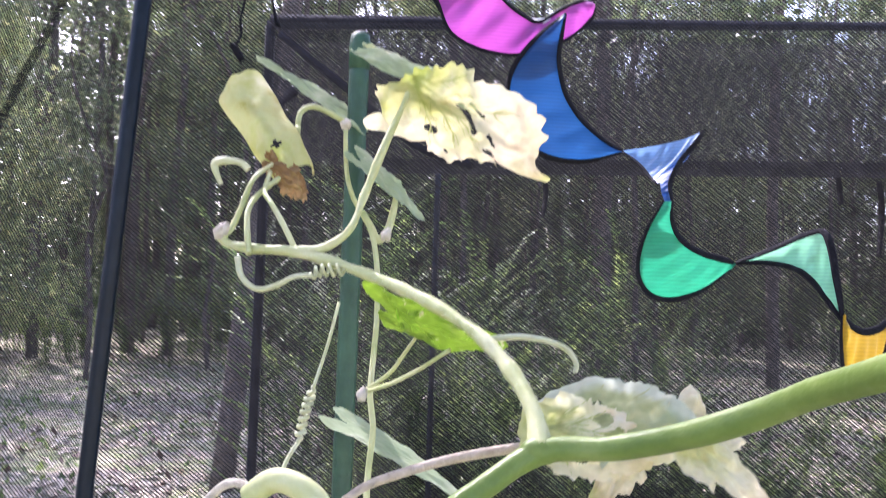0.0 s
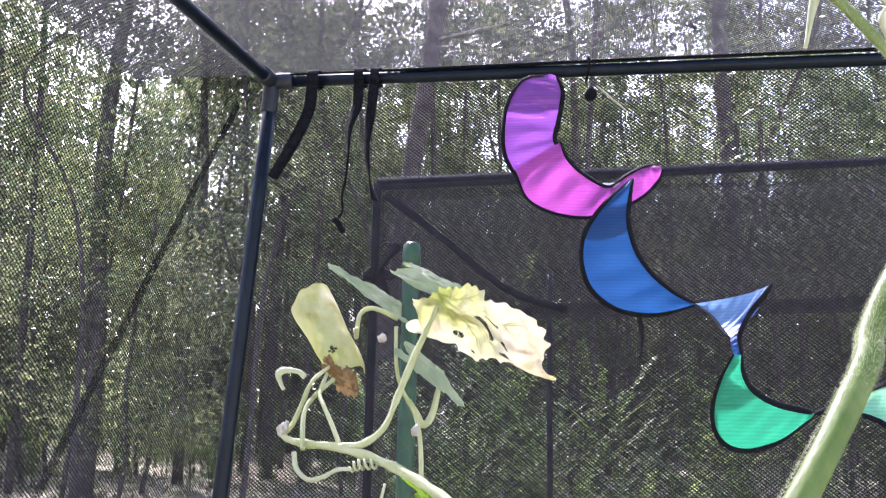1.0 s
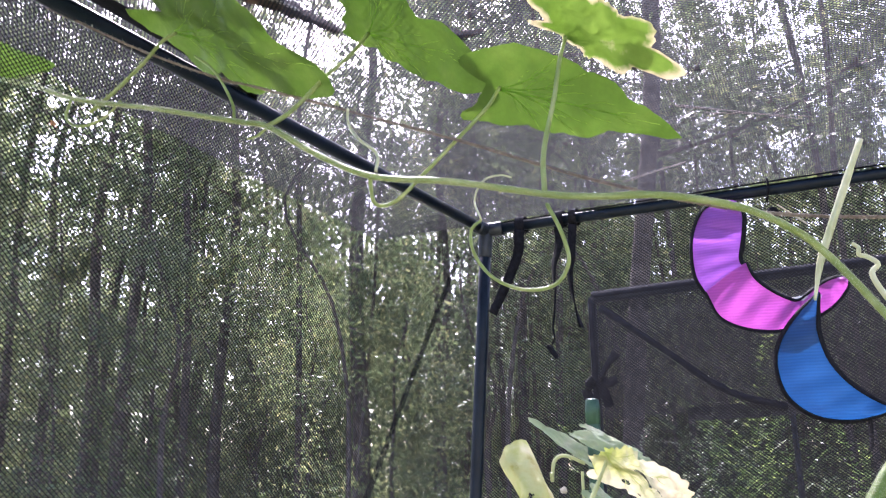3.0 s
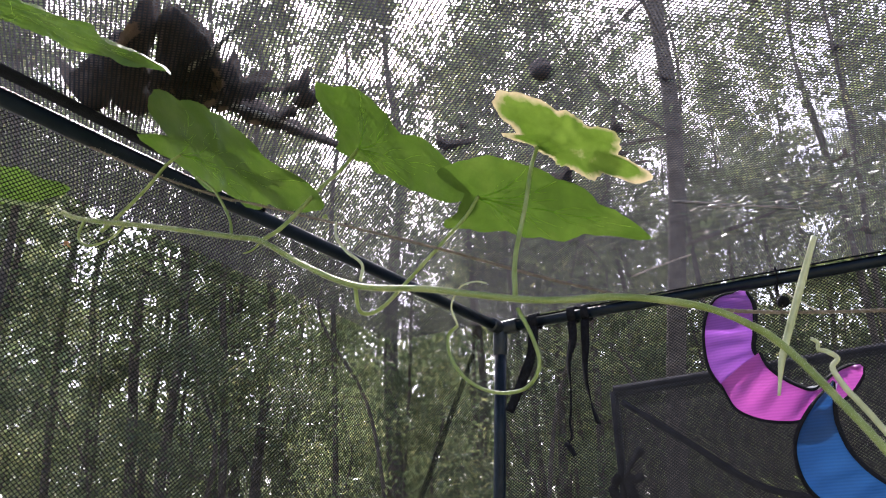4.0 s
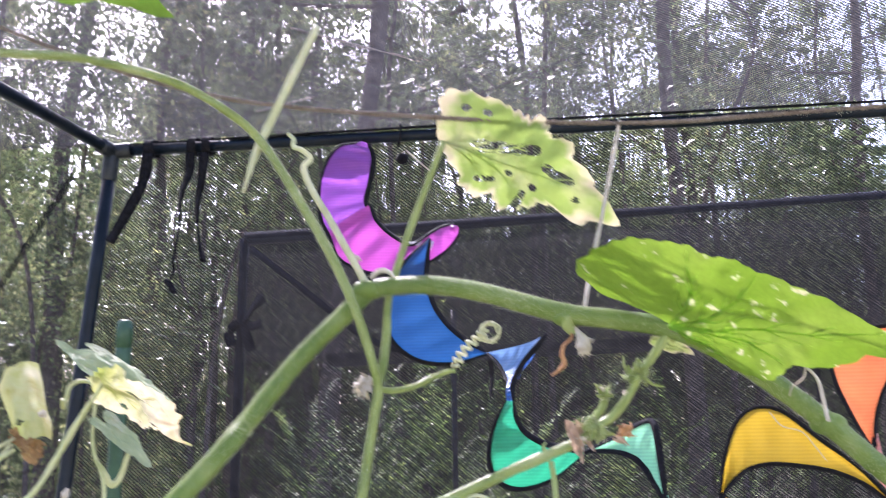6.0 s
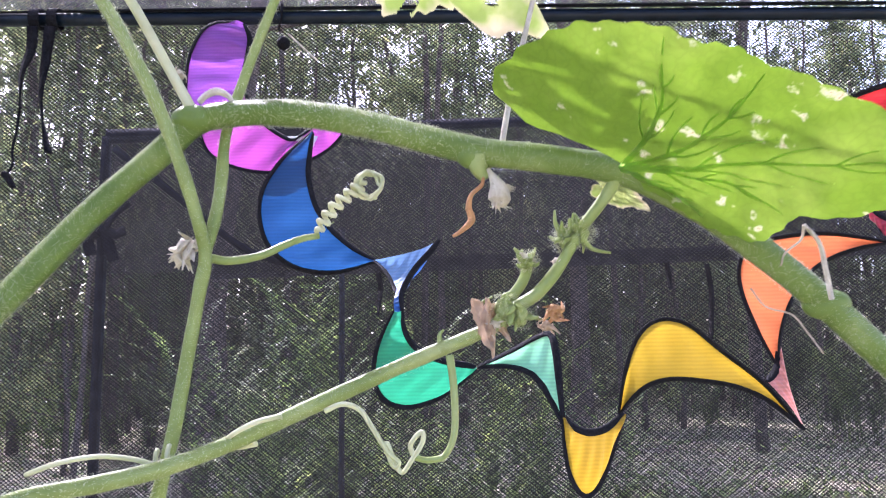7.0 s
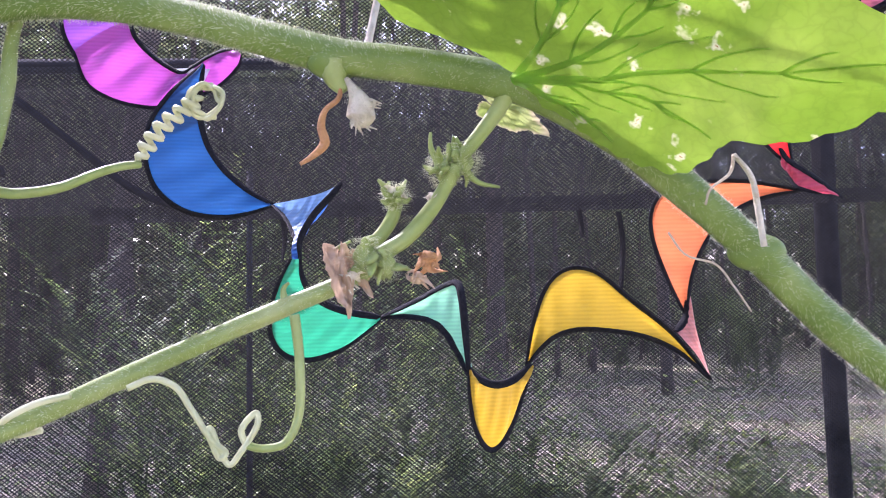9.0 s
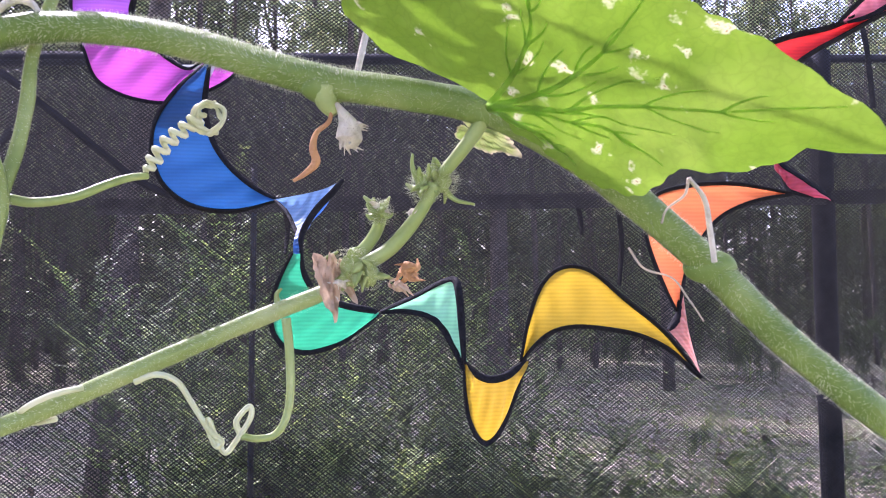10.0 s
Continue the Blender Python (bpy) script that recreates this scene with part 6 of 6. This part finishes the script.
# its leaves
LN = (0.2, -0.45, -0.85)
leaf(thin, *[(-0.3984, 0.29, 1.7863), (-0.2311, 0.27, 1.6835)], LN, M_leaf_plain, fold=0.05, droop=0.02, wrinkle=0.03, seed=31, vein=0.0003, teeth=0.015,
     outline=[(-179, 0.36), (-178, 0.63), (-175, 0.76), (-169, 0.58), (-160, 0.44), (-151, 0.38), (-108, 0.18), (-34, 0.3), (-13, 0.56), (-7, 0.64), (-1, 0.61), (10, 0.38), (33, 0.36), (61, 0.26), (105, 0.26), (138, 0.38), (159, 0.44), (170, 0.44)], centre=(0.36, 0.08), label="pointed green leaf")
leaf(thin, *[(-0.225, 0.31, 1.7509), (-0.1212, 0.3, 1.6784)], LN, M_leaf_plain, fold=0.05, wrinkle=0.03, seed=32, vein=0.0003, teeth=0.015,
     outline=[(-178, 0.4), (-165, 0.51), (-164, 0.33), (-161, 0.55), (-153, 0.46), (-134, 0.27), (-91, 0.22), (-38, 0.38), (-9, 0.76), (7, 0.62), (18, 0.46), (29, 0.26), (56, 0.27), (89, 0.33), (132, 0.41), (149, 0.56), (173, 0.55)], centre=(0.25, 0.12), label="pointed green leaf")
leaf(thin, *[(-0.1128, 0.285, 1.6684), (-0.0049, 0.32, 1.622)], LN, M_leaf_plain, fold=0.03, droop=0.03, wrinkle=0.03, seed=33, vein=0.0003, teeth=0.015,
     outline=[(-179, 0.5), (-173, 0.36), (-154, 0.45), (-151, 0.56), (-145, 0.59), (-141, 0.43), (-118, 0.25), (-69, 0.21), (-22, 0.33), (-8, 0.51), (-6, 0.69), (1, 0.58), (15, 0.36), (58, 0.21), (104, 0.22), (131, 0.29), (160, 0.43), (176, 0.55)], centre=(0.31, 0.07), label="long pointed green leaf browning at the rim")
leaf(thin, *[(-0.0675, 0.285, 1.6948), (0.0021, 0.3, 1.6636)], LN, M_leaf_rim, fold=0.03, wrinkle=0.05, seed=34, vein=0.0003, ragged=0.03,
     outline=[(-178, 0.71), (-170, 0.37), (-144, 0.23), (-81, 0.25), (-51, 0.36), (-31, 0.35), (-26, 0.5), (-14, 0.71), (-7, 0.68), (0, 0.39), (22, 0.45), (59, 0.25), (118, 0.34), (138, 0.57), (149, 0.78), (161, 0.77), (179, 0.44)], centre=(0.32, 0.09), label="green leaf bleached and torn at the rim")
leaf(thin, *[(-0.395, 0.114, 1.822), (-0.2395, 0.121, 1.72)], (0.25, -0.3, -0.9), M_leaf_plain, width=0.13, wrinkle=0.03, seed=35, vein=0.0003, back=0.3, label="pointed green leaf seen along its edge")
leaf(thin, *[(-0.63, 0.25, 1.803), (-0.505, 0.262, 1.769)], (0.1, -0.5, -0.85), M_leaf_plain, width=0.3, wrinkle=0.03, seed=37, vein=0.0003, back=0.3, label="small pointed green leaf")
TN = (0.2, -0.85, -0.3)
leaf(thin, *[(0.1479, 0.272, 1.5286), (0.225, 0.262, 1.4819)], TN, M_leaf_torn, fold=-0.05, droop=0.03, wrinkle=0.05, seed=36, vein=0.0004, ragged=0.05, teeth=0.05, rings=44, spokes=230,
     outline=[(-173, 0.43), (-159, 0.36), (-142, 0.3), (-122, 0.29), (-99, 0.23), (-76, 0.24), (-52, 0.23), (-28, 0.3), (-25, 0.26), (-25, 0.4), (-12, 0.51), (-7, 0.64), (-3, 0.55), (5, 0.4), (24, 0.3), (61, 0.21), (116, 0.23), (144, 0.35), (157, 0.5), (164, 0.51), (175, 0.45)], centre=(0.36, 0.08),
     holes=((0.17, 0.055, 0.45, 0.15, 0.026), (0.53, 0.092, 0.66, 0.083, 0.022), (0.51, -0.016, 0.018), (0.47, -0.06, 0.44, -0.2, 0.02), (0.24, -0.09, 0.3, -0.06, 0.014), (0.36, 0.0, 0.013), (0.72, 0.02, 0.014), (0.02, 0.2, 0.02), (0.14, 0.22, 0.018)), label="tattered pale green leaf with eaten holes")

# ---- twine ----
twine = thing("twine", "frayed brown garden twine stretched across the shelter", "twine")
line = [(-0.554, 0.27, 1.847), (-0.502, 0.27, 1.817), (-0.411, 0.27, 1.762), (-0.326, 0.27, 1.717), (-0.2945, 0.27, 1.7037), (-0.1413, 0.27, 1.6343), (-0.0431, 0.27, 1.5873), (0.0433, 0.27, 1.5559), (0.1465, 0.268, 1.5387), (0.2342, 0.266, 1.5302), (0.2977, 0.262, 1.5293), (0.4271, 0.25, 1.5278)]
sp = spline(line, 60)
for ph in (0, 2.1, 4.2):
    out = []
    for i, p in enumerate(sp):
        d = (sp[min(i + 1, len(sp) - 1)] - sp[max(0, i - 1)]).normalized()
        a = d.orthogonal().normalized()
        w = i * 0.9 + ph
        out.append(p + (a * math.cos(w) + d.cross(a) * math.sin(w)) * 0.0005)
    bm = bmesh.new()
    add_tube(bm, out, 0.0006, 6, lump=0.5)
    part("strand", bm, M_twine, twine)
bristles(line, 0.001, twine, 700, 0.0025, 12)
string = thing("string", "thin grey string tying the vine to the twine", "string")
tube("strand", [(0.2258, 0.268, 1.5324), (0.2166, 0.262, 1.4937), (0.209, 0.258, 1.464), (0.2054, 0.253, 1.4465)], 0.0009, M_wool, string, sides=6, lump=0.3)

# ---- what has fallen onto the roof net ----
ROOF = CZ + 0.0155


def fallen_leaf(x, y, size, turn, seed, label="dry brown leaf lying on the roof net"):
    root = thing("fallen_leaf", label, "dead leaf", "leaves on the roof net", at=(x, y, ROOF))
    a = radians(turn)
    leaf(root, (x, y, ROOF + 0.003), (x + size * math.cos(a), y + size * math.sin(a), ROOF + 0.006), (0, 0, 1), M_litter, width=0.55, curl=0.6, wrinkle=0.16, lobes=0.45, ragged=0.12, seed=seed, vein=0.0004, rings=8, spokes=48)


for i, (q, s, a) in enumerate(zip([(-0.445, 0.25, 1.835), (-0.4, 0.288, 1.835), (-0.355, 0.29, 1.835), (-0.2967, 0.3271, 1.835), (-0.2347, 0.4869, 1.835), (-0.0796, 0.5389, 1.835), (-0.1582, 0.6173, 1.835), (0.1244, 0.505, 1.835), (0.077, 0.4042, 1.835), (-0.3499, 0.3576, 1.835), (-0.0774, 0.2978, 1.835), (0.1644, 0.6853, 1.835)], (0.13, 0.12, 0.1, 0.035, 0.03, 0.026, 0.03, 0.012, 0.01, 0.03, 0.03, 0.02), (-32, -52, -68, 200, 10, 60, 300, 30, 100, 340, 60, 80))):
    fallen_leaf(q[0], q[1], s, a, 70 + i)
for i, (q, s, a) in enumerate(zip([(-0.1144, 0.5737, 1.835), (0.3376, 0.6427, 1.835), (0.231, 0.584, 1.835), (-0.0345, 0.6564, 1.835), (0.1187, 0.7264, 1.835), (0.2043, 0.6851, 1.835), (-0.0983, 0.6258, 1.835), (0.1185, 0.9572, 1.835)], (0.04, 0.035, 0.05, 0.015, 0.02, 0.012, 0.03, 0.02), (40, 130, 20, 80, 140, 0, 10, 60))):
    fallen_leaf(q[0], q[1], s, a, 90 + i)


def twig(pts, r, seed):
    root = thing("twig", "thin dry twig lying on the roof net", "twig", "twigs on the roof net", at=pts[0])
    tube("stick", pts, [r, r * 0.8, r * 0.4], M_dry, root, sides=7, lump=0.4)


for k, (a, b, r) in enumerate([((-0.1792, 0.958, 1.837), (-0.0924, 0.9218, 1.837), 0.0016), ((-0.0446, 0.7692, 1.837), (0.075, 0.8422, 1.837), 0.0009), ((-0.3571, 0.2508, 1.837), (-0.2881, 0.2284, 1.837), 0.003), ((-0.3568, 0.3342, 1.837), (-0.3486, 0.3807, 1.837), 0.004), ((-0.184, 0.9591, 1.837), (-0.0914, 0.9199, 1.837), 0.002), ((-0.0696, 0.7353, 1.837), (0.0585, 0.8419, 1.837), 0.0014)]):
    twig([a, ((a[0] + b[0]) / 2, (a[1] + b[1]) / 2 + 0.004, ROOF + 0.004), b], r, k)
bough = thing("bark_stick", "gnarled dark stick of bark lying on the roof net", "stick", at=(-0.37, 0.3, ROOF))
tube("stick", [(-0.388, 0.262, ROOF + 0.008), (-0.374, 0.298, ROOF + 0.011), (-0.362, 0.34, ROOF + 0.009), (-0.345, 0.382, ROOF + 0.006), (-0.327, 0.427, ROOF + 0.004)], [0.007, 0.012, 0.0105, 0.006, 0.0025], M_litter, bough, sides=14, steps=14, lump=0.7)
# the stick's white highlights, modelled as a pale strip along it
tube("highlight_strip", [(-0.385, 0.268, ROOF + 0.002), (-0.366, 0.305, ROOF + 0.001), (-0.349, 0.345, ROOF + 0.0015), (-0.337, 0.38, ROOF + 0.002)], [0.0012, 0.0022, 0.002, 0.0008], M_wool, bough, "pale strip standing in for the stick's white highlights", sides=8, lump=0.8, flat=0.5)
for bx, by, br in ((-0.303, 0.343, 0.011), (-0.328, 0.352, 0.007), (-0.292, 0.395, 0.006)):
    chip = thing("bark_chip", "dark chip of bark lying on the roof net", "bark chip", "chips on the roof net", at=(bx, by, ROOF))
    bm = bmesh.new()
    bmesh.ops.create_icosphere(bm, subdivisions=3, radius=br, matrix=Matrix.Translation((bx, by, ROOF + br * 0.5)) @ Matrix.Diagonal((1.25, 0.8, 0.55, 1)))
    for v in bm.verts:
        v.co += Vector((noise.noise(v.co * 160), noise.noise(v.co * 170), 0.5 * noise.noise(v.co * 180))) * br * 0.5
    part("chip", bm, M_litter, chip)
rnd = random.Random(14)
for i in range(16):
    fallen_leaf(rnd.uniform(-0.35, 0.9), rnd.uniform(0.3, 1.0), rnd.uniform(0.006, 0.013), rnd.uniform(0, 360), 120 + i, "tiny dark leaf scrap on the roof net")
gum = thing("seed_ball", "dark round seed ball resting on the roof net", "seed ball", at=(-0.104, 0.411, ROOF))
bm = bmesh.new()
bmesh.ops.create_icosphere(bm, subdivisions=3, radius=0.0095, matrix=Matrix.Translation((-0.104, 0.413, ROOF + 0.008)))
for v in bm.verts:
    c = Vector((-0.104, 0.413, ROOF + 0.008))
    v.co = c + (v.co - c) * (1 + 0.12 * noise.noise(v.co * 700))
part("ball", bm, M_litter, gum)
